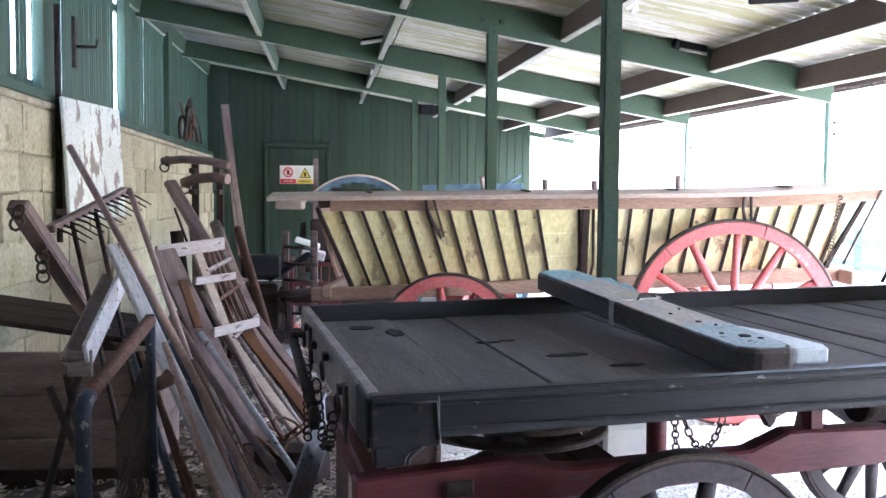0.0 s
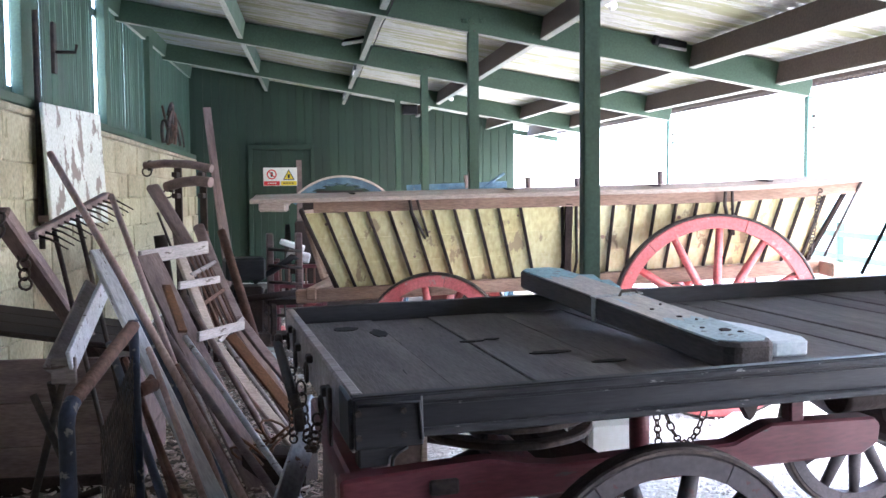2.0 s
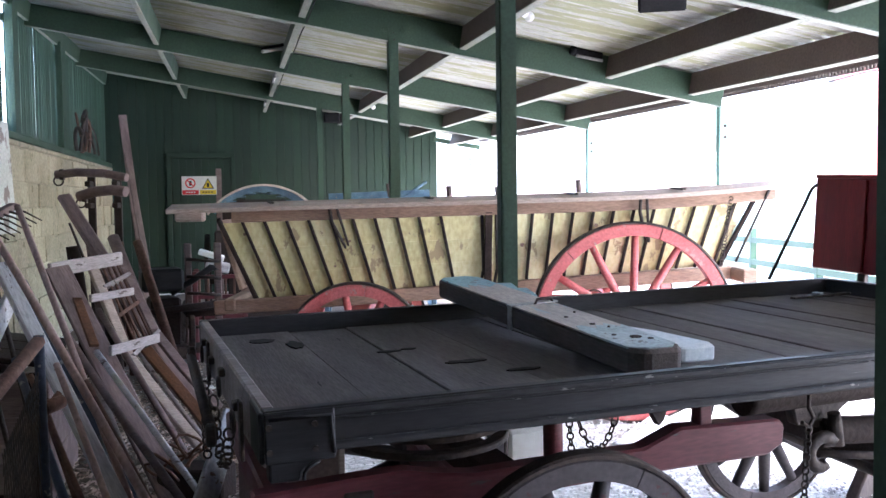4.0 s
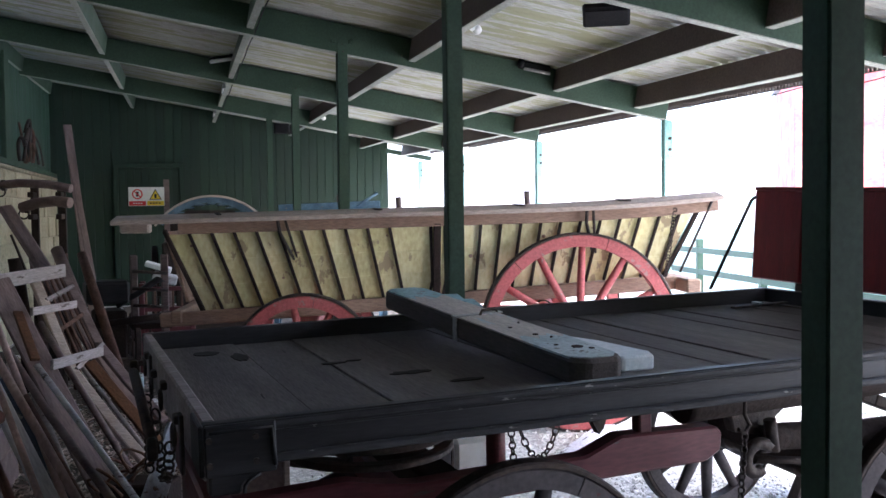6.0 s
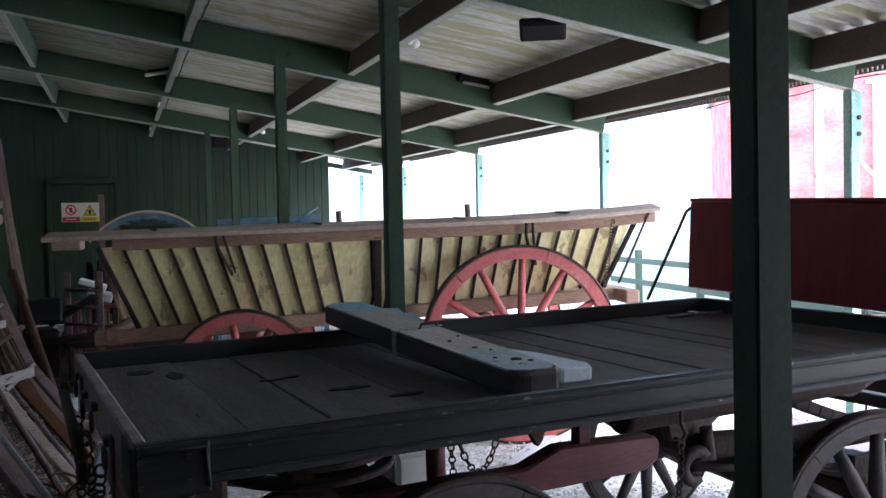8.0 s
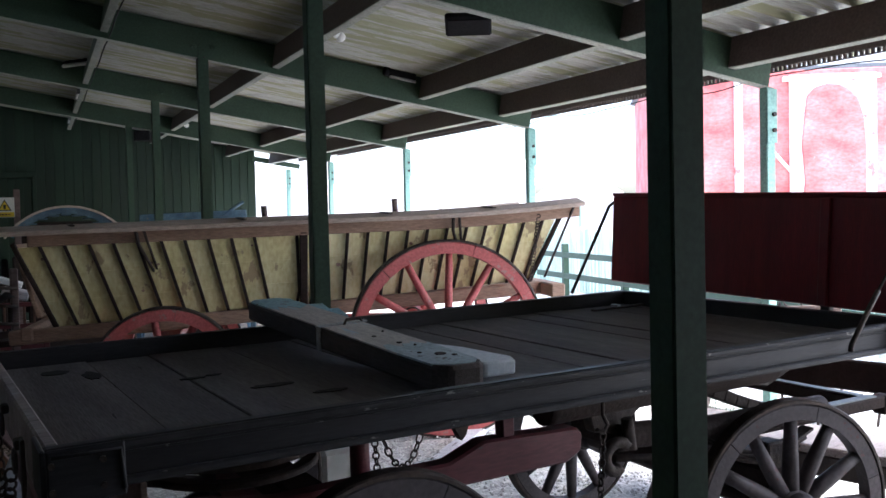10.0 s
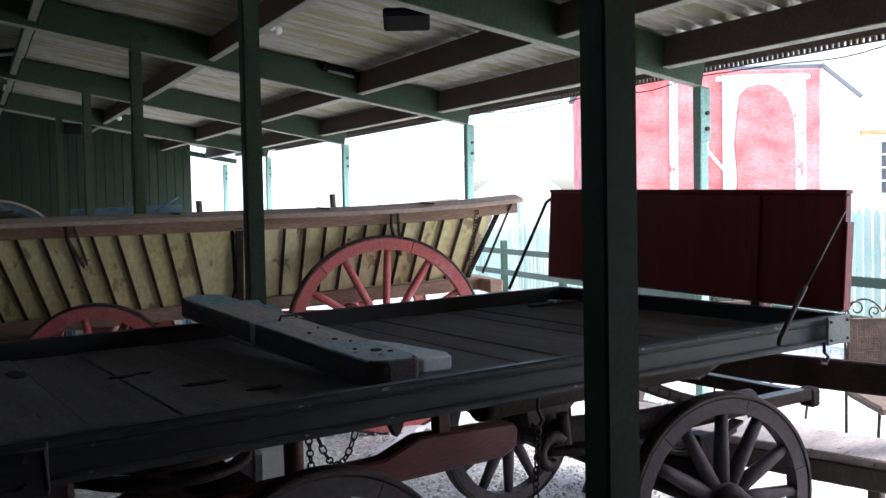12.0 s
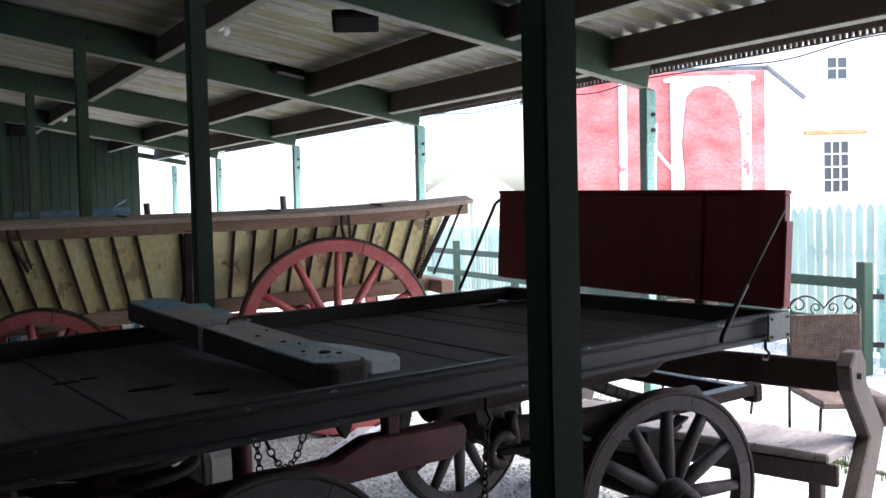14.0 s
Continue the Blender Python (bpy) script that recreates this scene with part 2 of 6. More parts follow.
def bm_box(bm, c, s, m=None, bev=0.0):
    """A box of size s at c, turned by m, with bevelled edges."""
    v = bmesh.ops.create_cube(bm, size=1.0)["verts"]
    t = Matrix.Translation(c) @ (m.to_4x4() if m else Matrix()) @ Matrix.Diagonal((*s, 1))
    bmesh.ops.transform(bm, matrix=t, verts=v)
    if bev:
        edges = list({e for w in v for e in w.link_edges})
        bmesh.ops.bevel(bm, geom=edges, offset=bev, segments=1, affect="EDGES")
    return bm


def box(c, s, bev=0.006, m=None):
    return bm_box(bmesh.new(), c, s, m, bev)


def along(p0, p1, up=(0, 0, 1)):
    """A turn whose x runs from p0 to p1 and whose z leans to up."""
    x = (Vector(p1) - Vector(p0)).normalized()
    y = Vector(up).cross(x)
    if y.length < 1e-3:
        y = Vector((0, 1, 0))
    y.normalize()
    return Matrix((x, y, x.cross(y))).transposed()


def bm_beam(bm, p0, p1, w, h, bev=0.006, up=(0, 0, 1)):
    a, b = Vector(p0), Vector(p1)
    return bm_box(bm, (a + b) / 2, ((b - a).length, w, h), along(a, b, up), bev)


def beam(p0, p1, w, h, bev=0.006, up=(0, 0, 1)):
    return bm_beam(bmesh.new(), p0, p1, w, h, bev, up)


def bm_tube(bm, pts, r, n=10, closed=False, r_end=None):
    """A round bar through the points."""
    pts = [Vector(p) for p in pts]
    rings, k = [], len(pts)
    side = None
    for i, p in enumerate(pts):
        a = pts[(i - 1) % k] if closed or i else p
        b = pts[(i + 1) % k] if closed or i < k - 1 else p
        d = (b - a).normalized()
        if side is None:
            side = d.orthogonal().normalized()
        side = (side - d * side.dot(d)).normalized()
        o = d.cross(side)
        rad = r if r_end is None else r + (r_end - r) * i / (k - 1)
        rings.append([bm.verts.new(p + rad * (math.cos(q) * side + math.sin(q) * o)) for q in (2 * math.pi * j / n for j in range(n))])
    for i in range(k if closed else k - 1):
        a, b = rings[i], rings[(i + 1) % k]
        for j in range(n):
            f = bm.faces.new((a[j], a[(j + 1) % n], b[(j + 1) % n], b[j]))
            f.smooth = True
    if not closed:
        bm.faces.new(rings[0][::-1])
        bm.faces.new(rings[-1])
    return bm


def tube(pts, r, n=10, closed=False, r_end=None):
    return bm_tube(bmesh.new(), pts, r, n, closed, r_end)


def bm_ring(bm, c, r0, r1, w, axis="y", n=48, a0=0.0, a1=360.0):
    """A flat-sided ring (or an arc of one) of inner radius r0, outer radius r1 and width w about an axis."""
    full = a1 - a0 >= 359.9
    k = n if full else n + 1
    rows = []
    for i in range(k):
        q = radians(a0 + (a1 - a0) * i / n)
        row = []
        for r, o in ((r0, -w / 2), (r1 - 0.006, -w / 2), (r1, -w / 2 + 0.006), (r1, w / 2 - 0.006), (r1 - 0.006, w / 2), (r0, w / 2)):
            p, z = r * math.cos(q), r * math.sin(q)
            row.append(bm.verts.new(Vector(c) + Vector((p, o, z) if axis == "y" else (o, p, z) if axis == "x" else (p, z, o))))
        rows.append(row)
    for i in range(n):
        a, b = rows[i], rows[(i + 1) % k]
        for j in range(6):
            f = bm.faces.new((a[j], b[j], b[(j + 1) % 6], a[(j + 1) % 6]))
    if not full:
        bm.faces.new(rows[0])
        bm.faces.new(rows[-1][::-1])
    bmesh.ops.recalc_face_normals(bm, faces=bm.faces)
    return bm


def ring(c, r0, r1, w, axis="y", n=48, a0=0.0, a1=360.0):
    return bm_ring(bmesh.new(), c, r0, r1, w, axis, n, a0, a1)


def prism(outline, depth, m=Matrix(), bev=0.0):
    """An outline in the xz plane, thickened along y, then moved by m."""
    bm = bmesh.new()
    f = bm.faces.new([bm.verts.new((x, -depth / 2, z)) for x, z in outline])
    ext = bmesh.ops.extrude_face_region(bm, geom=[f])
    bmesh.ops.translate(bm, vec=(0, depth, 0), verts=[v for v in ext["geom"] if isinstance(v, bmesh.types.BMVert)])
    bmesh.ops.recalc_face_normals(bm, faces=bm.faces)
    if bev:
        bmesh.ops.bevel(bm, geom=list(bm.edges), offset=bev, segments=1, affect="EDGES")
    bmesh.ops.transform(bm, matrix=m, verts=bm.verts)
    return bm


def bm_chain(bm, p0, p1, sag, count, r=0.016, wire=0.004):
    """A chain of oval links that hangs from p0 to p1."""
    a, b = Vector(p0), Vector(p1)
    for i in range(count):
        s, e = (i + 0.0) / count, (i + 1.0) / count
        q0 = a.lerp(b, s) - Vector((0, 0, 4 * sag * s * (1 - s)))
        q1 = a.lerp(b, e) - Vector((0, 0, 4 * sag * e * (1 - e)))
        d = q1 - q0
        m = along(q0, q1, (0, 0, 1) if i % 2 else (0.3, 1, 0.2))
        half = d.length * 0.62
        pts = [(q0 + q1) / 2 + m @ Vector((half * math.cos(t), r * math.sin(t), 0)) for t in (math.pi * j / 5 for j in range(10))]
        bm_tube(bm, pts, wire, 5, closed=True)
    return bm


# ---- the shed ----
BAYS = [-3.9, -0.85, 2.29, 5.243, 8.355, 11.563, 14.88]
WALL_X, FRONT_X, FAR_Y, BACK_Y = -1.65, 4.73, 17.74, -4.0
PURLINS = (-1.714, -0.37, 1.0, 2.337, 3.643, 4.434)


def rafter_z(x, y=8.355):
    """The underside of the rafters at x; the roof rises a little towards the end wall."""
    return 3.2036 - 0.1686 * x + 0.0138 * (y - 8.355)


def build_ground():
    bm = bmesh.new()
    bm_box(bm, (0, 100, -0.25), (900, 900, 0.5))
    tagged(part("ground", bm, GRAVEL), "pale gravel ground running out of the open shed", "ground", kind="structure")
    bm = bmesh.new()
    nx, ny = 40, 120
    grid = [[bm.verts.new((-1.6 + 2.6 * i / nx, -3.9 + 21.4 * j / ny, 0.012 + 0.025 * noise.noise((i * 0.31, j * 0.33, 0)) + 0.012 * noise.noise((i * 1.3, j * 1.1, 3)))) for j in range(ny + 1)] for i in range(nx + 1)]
    for i in range(nx):
        for j in range(ny):
            bm.faces.new((grid[i][j], grid[i + 1][j], grid[i + 1][j + 1], grid[i][j + 1]))
    # Two dark slabs added to cut light bounced onto roof and far walls.
    bm_box(bm, (2.84, -0.7, 0.0), (3.72, 6.4, 0.03))
    bm_box(bm, (2.6, 13.4, 0.0), (3.2, 8.2, 0.03))
    tagged(part("earth_floor_bounce_cut", bm, DIRT), "trodden earth floor strewn with dust and chaff, plus slabs added to cut bounce", "floor", kind="structure")
    rng = random.Random(4)
    verts, faces = [], []
    for k in range(15000):
        x, y = (rng.uniform(0.2, 7.5), rng.uniform(3.2, 12.5)) if k < 5000 else (rng.uniform(1.2, 5.4), rng.uniform(4.2, 9.0))
        s, q = rng.uniform(0.007, 0.016), rng.uniform(0, 6.28)
        if k % 4 == 0 and k < 5000:
            x, y = rng.uniform(-1.2, 0.9), rng.uniform(5, 13)
        b = len(verts)
        for dx, dy, dz in ((1, 0, 0), (0.2, 0.9, 0.1), (-0.9, 0.3, 0), (-0.3, -0.9, 0.1), (0.1, 0.1, 0.8), (0, 0, -0.5)):
            verts.append((x + s * (dx * math.cos(q) - dy * math.sin(q)), y + s * (dx * math.sin(q) + dy * math.cos(q)), 0.016 + s * dz))
        for a, c in ((0, 1), (1, 2), (2, 3), (3, 0)):
            faces += [(b + a, b + c, b + 4), (b + c, b + a, b + 5)]
    me = bpy.data.meshes.new("pebbles")
    me.from_pydata(verts, [], faces)
    me.materials.append(PEBBLE)
    tagged(new("pebbles", me), "loose pale pebbles scattered over the ground", "gravel", kind="stuff")


def build_posts():
    shifts = {2.29: 1.747, 5.243: 1.782, 8.355: 1.73, 11.563: 1.712, 14.88: 1.704}
    for y in BAYS:
        x, w = shifts.get(y, 1.74), 0.090 if y < 5 else 0.086
        top = rafter_z(x, y) + 0.13
        base = thing("roof_post", pose(x, y, 0), "square green-painted timber post holding up a rafter", "post", "posts of the shed", "structure")
        bm = bmesh.new()
        rng = random.Random(int(y * 10))
        v = bmesh.ops.create_cube(bm, size=1.0)["verts"]
        bmesh.ops.transform(bm, matrix=pose(0, 0, top / 2) @ Matrix.Diagonal((w, w, top, 1)), verts=v)
        bmesh.ops.bisect_plane(bm, geom=bm.verts[:] + bm.edges[:] + bm.faces[:], plane_co=(0, 0, 1.0), plane_no=(0, 0, 1))
        bmesh.ops.bevel(bm, geom=[e for e in bm.edges if abs(e.verts[0].co.z - e.verts[1].co.z) > 0.3], offset=0.006, segments=2, affect="EDGES")
        part("post", bm, GREEN, base)
        for dx in (-0.075, 0.075):
            part("cleat", box((dx, -0.044, top - 0.035), (0.05, 0.012, 0.035), 0.004), GREEN, base)
            part("bolt", tube([(dx, -0.046, top - 0.035), (dx, -0.060, top - 0.035)], 0.009, 8), GREEN, base)
        for k in range(2):
            part("nail", tube([(rng.uniform(-0.02, 0.02), -w / 2 + 0.002, top - 0.06 - 0.06 * k), (0, -w / 2 - 0.004, top - 0.06 - 0.06 * k)], 0.005, 6), IRON, base)
    for y in BAYS + [FAR_Y - 0.12]:
        top, w = rafter_z(FRONT_X, y) - 0.003, 0.07
        base = thing("front_post", pose(FRONT_X, y, 0), "slim weathered green post at the open front of the shed", "post", "posts of the shed", "structure")
        part("post", box((0, 0, top / 2), (w, w, top), 0.006), GREEN_PALE, base)
        part("plate", box((0.005, -w / 2 - 0.004, top - 0.18), (0.08, 0.008, 0.34), 0.002), GREEN_PALE, base, "pale green fixing plate")
        for z in (top - 0.17, top - 0.27):
            part("bolt", tube([(0.015, -w / 2 - 0.006, z), (0.015, -w / 2 - 0.022, z)], 0.014, 8), IRON, base)


def eave_z(y):
    """The lower edge of the eave at y."""
    return 2.485 + 0.0125 * (y - 4.5)


def build_roof():
    lean_up = (0.166, 0, 1)
    for y in BAYS:
        x0, x1, h = WALL_X - 0.09, 4.735, 0.24
        a, b = Vector((x0, y, rafter_z(x0, y) + h / 2)), Vector((x1, y, rafter_z(x1, y) + h / 2))
        rafter = tagged(part("rafter", beam(a, b, 0.075, h, 0.005), GREEN), "long green-painted timber rafter with a paler underside", "rafter", "rafters of the shed", "structure")
        # Added strip: bounced light on the underside is put into its colour.
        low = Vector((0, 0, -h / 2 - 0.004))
        part("soffit_strip", beam(a + low, b + low, 0.070, 0.006, 0.001), SOFFIT, rafter, "pale underside, ground bounce put into its colour")
    for y0, y1 in zip(BAYS, BAYS[1:] + [FAR_Y + 0.02]):
        for x in PURLINS:
            mat = BROWN_PURLIN if x > 1.5 else GREEN
            ya, yb = y0 + 0.039, y1 - 0.039
            a, b = Vector((x, ya, rafter_z(x, ya) + 0.148)), Vector((x, yb, rafter_z(x, yb) + 0.148))
            purlin = tagged(part("purlin", beam(a, b, 0.06, 0.19, 0.004, lean_up), mat), "timber purlin between two rafters with a pale underside", "purlin", "purlins of the shed", "structure")
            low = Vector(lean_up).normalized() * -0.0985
            part("soffit_strip", beam(a + low, b + low, 0.056, 0.006, 0.001, lean_up), SOFFIT, purlin, "pale underside, ground bounce put into its colour")
    y0, y1 = -4.0, FAR_Y
    eave = part("fascia", beam((4.97, y0, eave_z(y0) + 0.115), (4.97, y1, eave_z(y1) + 0.115), 0.03, 0.17, 0.004), BROWN_PURLIN)
    tagged(eave, "dark fascia board with a toothed strip along the eave", "fascia", kind="structure")
    bm = bmesh.new()
    for k in range(int(13.0 / 0.041)):
        y = 2.3 + 0.041 * k
        bm_box(bm, (4.97, y, eave_z(y) + 0.018), (0.014, 0.020, 0.030))
    tagged(part("toothed_strip", bm, BROWN_PURLIN, eave), kind="stuff")
    part("drip_bead", beam((4.97, y0, eave_z(y0)), (4.97, y1, eave_z(y1)), 0.012, 0.008, 0.002), BROWN_PURLIN, eave)
    barge = beam((4.10, FAR_Y + 0.06, rafter_z(4.10, FAR_Y) + 0.10), (5.0, FAR_Y + 0.06, rafter_z(5.0, FAR_Y) + 0.10), 0.03, 0.09, 0.004)
    tagged(part("trim", barge, GREEN), "dark green barge board closing the end of the roof", "barge board", kind="structure")
    verts, faces, pitch, n = [], [], 0.146, 8
    ny = int((FAR_Y + 0.15 - BACK_Y) / (pitch / n))
    xs = (WALL_X - 0.2, 1.3, 5.20)
    for j in range(ny + 1):
        y = BACK_Y + j * pitch / n
        dz = 0.028 * math.sin(2 * math.pi * j / n)
        for lift in (0.0, 0.008):
            for x in xs:
                verts.append((x, y, rafter_z(x, y) + 0.274 + dz + lift))
    for j in range(ny):
        b, t = j * 6, j * 6 + 6
        for i in (0, 1):
            faces.append((b + i, t + i, t + i + 1, b + i + 1))
            faces.append((b + 3 + i, b + 4 + i, t + 4 + i, t + 3 + i))
        faces.append((b + 2, t + 2, t + 5, b + 5))
        faces.append((b, b + 3, t + 3, t))
    me = bpy.data.meshes.new("ceiling")
    me.from_pydata(verts, [], faces)
    me.materials.append(ROOF)
    for f in me.polygons:
        f.use_smooth = True
    tagged(new("ceiling", me), "corrugated grey cement roof sheets with green algae stains", "roof", kind="structure")


def build_walls():
    rng = random.Random(11)
    left = part("wall_left", box((WALL_X - 0.146, 6.8, 1.09), (0.28, 21.6, 2.18), 0), MORTAR)
    tagged(left, "limestone block wall with rough pointing", "wall", kind="structure")
    far = part("wall_far", prism([(-2.0, 0), (4.15, 0), (4.15, rafter_z(4.15, FAR_Y) + 0.30), (-2.0, rafter_z(-2.0, FAR_Y) + 0.30)], 0.03, pose(0, FAR_Y + 0.10, 0)), GREEN_BOARD_SHADED)
    tagged(far, "green boarded end wall of the shed, shade put into its colour", "wall", kind="structure")
    # Neither wall below is seen; both are added, the front one blocking daylight.
    tagged(part("wall_back", box((1.5, BACK_Y - 0.1, 1.7), (6.6, 0.15, 3.6), 0.01), GREEN_BOARD_SHADED), "unseen green boarded wall, added to close the shed", "wall", kind="structure")
    tagged(part("wall_front", box((FRONT_X + 0.06, -1.55, 1.25), (0.10, 4.7, 2.5), 0.01), GREEN_BOARD_SHADED), "unseen green boarded wall, added to close the shed", "wall", kind="structure")
    tagged(part("wall_cap", box((WALL_X - 0.13, 6.8, 2.20), (0.33, 21.6, 0.05), 0.012), MORTAR), "thin stone cap on the low wall", "coping", kind="structure")
    x = WALL_X - 0.10
    for y0, w in ((-4.0, 0.12), (4.0, 0.12), (7.85, 0.26), (10.62, 0.22), (13.3, 0.30)):
        tagged(part("trim", box((WALL_X - 0.05, y0 + 0.06, 2.95), (0.08, w, 1.4), 0.006), GREEN), "green timber upright in the boarded wall", "upright", kind="structure")
    tagged(part("wall_plate", box((WALL_X - 0.02, 6.8, 2.265), (0.10, 21.6, 0.07), 0.006), GREEN), "green timber plate on the stone wall", "wall plate", kind="structure")
    hatch = thing("board_screen", pose(0, 0, 0), "green vertical boards with daylight between them", "boarding", kind="structure")
    y, gaps = -4.0, {7.28: 0.09, 7.69: 0.10, 10.42: 0.14}
    while y < FAR_Y + 0.06:
        w = rng.uniform(0.066, 0.084)
        part("board", box((x + rng.uniform(-0.002, 0.002), y + w / 2, 1.1 + (rafter_z(x, y) + 0.25) / 2), (0.006, w, rafter_z(x, y) + 0.25 - 2.2), 0.001), GREEN_SCREEN_LIT, hatch)
        step = w + rng.choice((0.002, 0.004, 0.007, 0.010, 0.013))
        for g, extra in gaps.items():
            if y <= g < y + step:
                step += extra
        y += step
    for z in (2.35, 3.45):
        part("ledge", box((x - 0.03, 6.8, z), (0.03, 21.5, 0.08), 0.004), GREEN, hatch)
    bx = 1.25 - 2.9
    while bx < 4.12:
        h = rafter_z(bx + 0.14, FAR_Y) + 0.265
        part("board", box((bx + 0.0725, FAR_Y + 0.07, h / 2), (0.143, 0.022, h), 0.004), GREEN_BOARD_SHADED, far)
        bx += 0.149
    door = thing("door_1", pose(-0.14, FAR_Y, 0), "closed green boarded door in the end wall, darkened like it", "door", kind="structure")
    for k in range(8):
        part("board", box((-0.44 + 0.127 * k, 0.02, 1.2), (0.123, 0.03, 2.36), 0.004), GREEN_BOARD_SHADED, door)
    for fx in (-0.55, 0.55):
        part("door_frame", box((fx, 0.01, 1.22), (0.07, 0.07, 2.44), 0.006), GREEN_BOARD_SHADED, door)
    part("door_frame", box((0, 0.01, 2.45), (1.17, 0.07, 0.08), 0.006), GREEN_BOARD_SHADED, door)
    # stone blocks, course by course
    z, course = 0.02, 0
    while z < 2.1:
        h = min((0.32, 0.26, 0.36, 0.29)[course % 4], 2.165 - z)
        y = 3.6 + rng.uniform(-0.3, 0)
        while y < FAR_Y:
            l = rng.uniform(0.34, 0.85)
            d = rng.uniform(0.0, 0.022)
            l = min(l, FAR_Y - y)
            if l > 0.06:
                bm = box((WALL_X - 0.03 + d, y + l / 2, z + h / 2), (0.06, l - 0.007, h - 0.007), 0.009)
                for v in bm.verts:
                    v.co += Vector((rng.uniform(-0.006, 0.006), rng.uniform(-0.008, 0.008), rng.uniform(-0.008, 0.008)))
                part("stone", bm, STONE, left)
            y += l
        z += h
        course += 1


def build_fittings():
    for y in (5.75, 12.55, 15.9):
        lamp = thing("tube_light", pose(0.94, y, rafter_z(0.94, y) + 0.035, 0, 9, 0), "unlit white fluorescent batten under a purlin", "lamp", "tube lights")
        part("casing", box((0, 0, 0.03), (0.035, 0.62, 0.035), 0.006), STEEL, lamp)
        part("tube", tube([(0, -0.29, -0.005), (0, 0.29, -0.005)], 0.012, 10), TUBE, lamp)
        for e in (-0.30, 0.30):
            part("end_cap", box((0, e, 0.0), (0.04, 0.02, 0.055), 0.003), STEEL, lamp)
    flood = thing("flood_heater", pose(2.985, 5.95, 2.795, -24, 0, -26), "black box-shaped floodlight hung from the roof", "lamp")
    part("body", box((0, 0, 0), (0.29, 0.20, 0.05), 0.012), BLACK_PLASTIC, flood)
    part("lens", box((0, -0.01, -0.028), (0.25, 0.15, 0.008), 0.002), BLACK_PLASTIC, flood)
    for bx in (-0.035, 0.035):
        part("bracket", box((bx, 0.05, 0.06), (0.012, 0.03, 0.10), 0.003), BLACK_PLASTIC, flood)
    part("bracket", box((0, 0.05, 0.105), (0.09, 0.03, 0.012), 0.003), BLACK_PLASTIC, flood)
    part("stem", tube([(0, 0.05, 0.10), (0, 0.08, 0.20)], 0.012, 8), BLACK_PLASTIC, flood)
    for bx, by, bz in ((2.375, 6.80, 2.855), (2.385, 14.2, 2.98)):
        bulb = thing("bulb_holder", pose(bx, by, bz, 0, 0, 20), "small white bulb holder beside a purlin", "lamp", "bulb holders")
        part("holder", tube([(-0.03, 0, 0.02), (0.02, 0, 0.0)], 0.026, 12), WHITE, bulb)
        b = bmesh.new()
        bmesh.ops.create_uvsphere(b, u_segments=12, v_segments=8, radius=0.034)
        bmesh.ops.translate(b, vec=(0.05, 0, -0.01), verts=b.verts)
        part("bulb", b, TUBE, bulb)
    lamp = thing("spot_lamp", pose(3.41, 8.28, 2.84), "short dark lamp casing fixed to a rafter", "lamp")
    part("body", box((0, 0, 0), (0.29, 0.06, 0.065), 0.010, Matrix.Rotation(radians(9), 3, "Y")), BLACK_PLASTIC, lamp)
    part("bracket", tube([(-0.15, -0.02, 0.03), (-0.11, -0.02, 0.02)], 0.036, 12), BLACK_PLASTIC, lamp)
    part("tube", tube([(-0.10, -0.02, -0.02), (0.14, -0.02, -0.058)], 0.014, 10), LAMP_GREY, lamp)
    box_y = 14.80
    junction = thing("junction_box", pose(1.88, box_y, 2.86), "dark square box fixed below a rafter", "box")
    part("body", box((0, 0, 0), (0.23, 0.10, 0.15), 0.012), BLACK_PLASTIC, junction)
    part("lid", box((0, -0.055, 0), (0.20, 0.012, 0.12), 0.004), BLACK_PLASTIC, junction)
    lamp = thing("emergency_light", pose(0.89, 11.05, rafter_z(0.89, 11.1) + 0.17, 0, -12, 15), "small white wedge lamp with a dark bracket beside a rafter", "lamp")
    part("body", box((-0.02, 0, 0.0), (0.26, 0.09, 0.035), 0.012), TUBE, lamp)
    part("casing", box((0.0, 0.0, 0.03), (0.27, 0.10, 0.03), 0.008), BLACK_PLASTIC, lamp)
    part("bracket", tube([(0.10, 0, 0.04), (0.15, 0.02, 0.12)], 0.02, 8), BLACK_PLASTIC, lamp)
    wire = [(4.945, y, eave_z(y) - 0.022 - 0.035 * abs(math.sin(y * 2.05 - 1.3)) ** 2 + 0.008 * math.sin(y * 7)) for y in np.arange(1.0, 11.4, 0.1)]
    tagged(part("cable", tube(wire, 0.004, 5), BLACK_PLASTIC), "thin black cable looped along the front eave", "cable")
    cable = [(1.02, y, rafter_z(1.02, y) + 0.03 - 0.02 * math.sin(y * 2.1) ** 2) for y in np.arange(2.4, 17.0, 0.4)]
    tagged(part("cable", tube(cable, 0.006, 5), BLACK_PLASTIC), "thin black cable clipped along a purlin", "cable")


build_ground()
build_posts()
build_roof()
build_fittings()


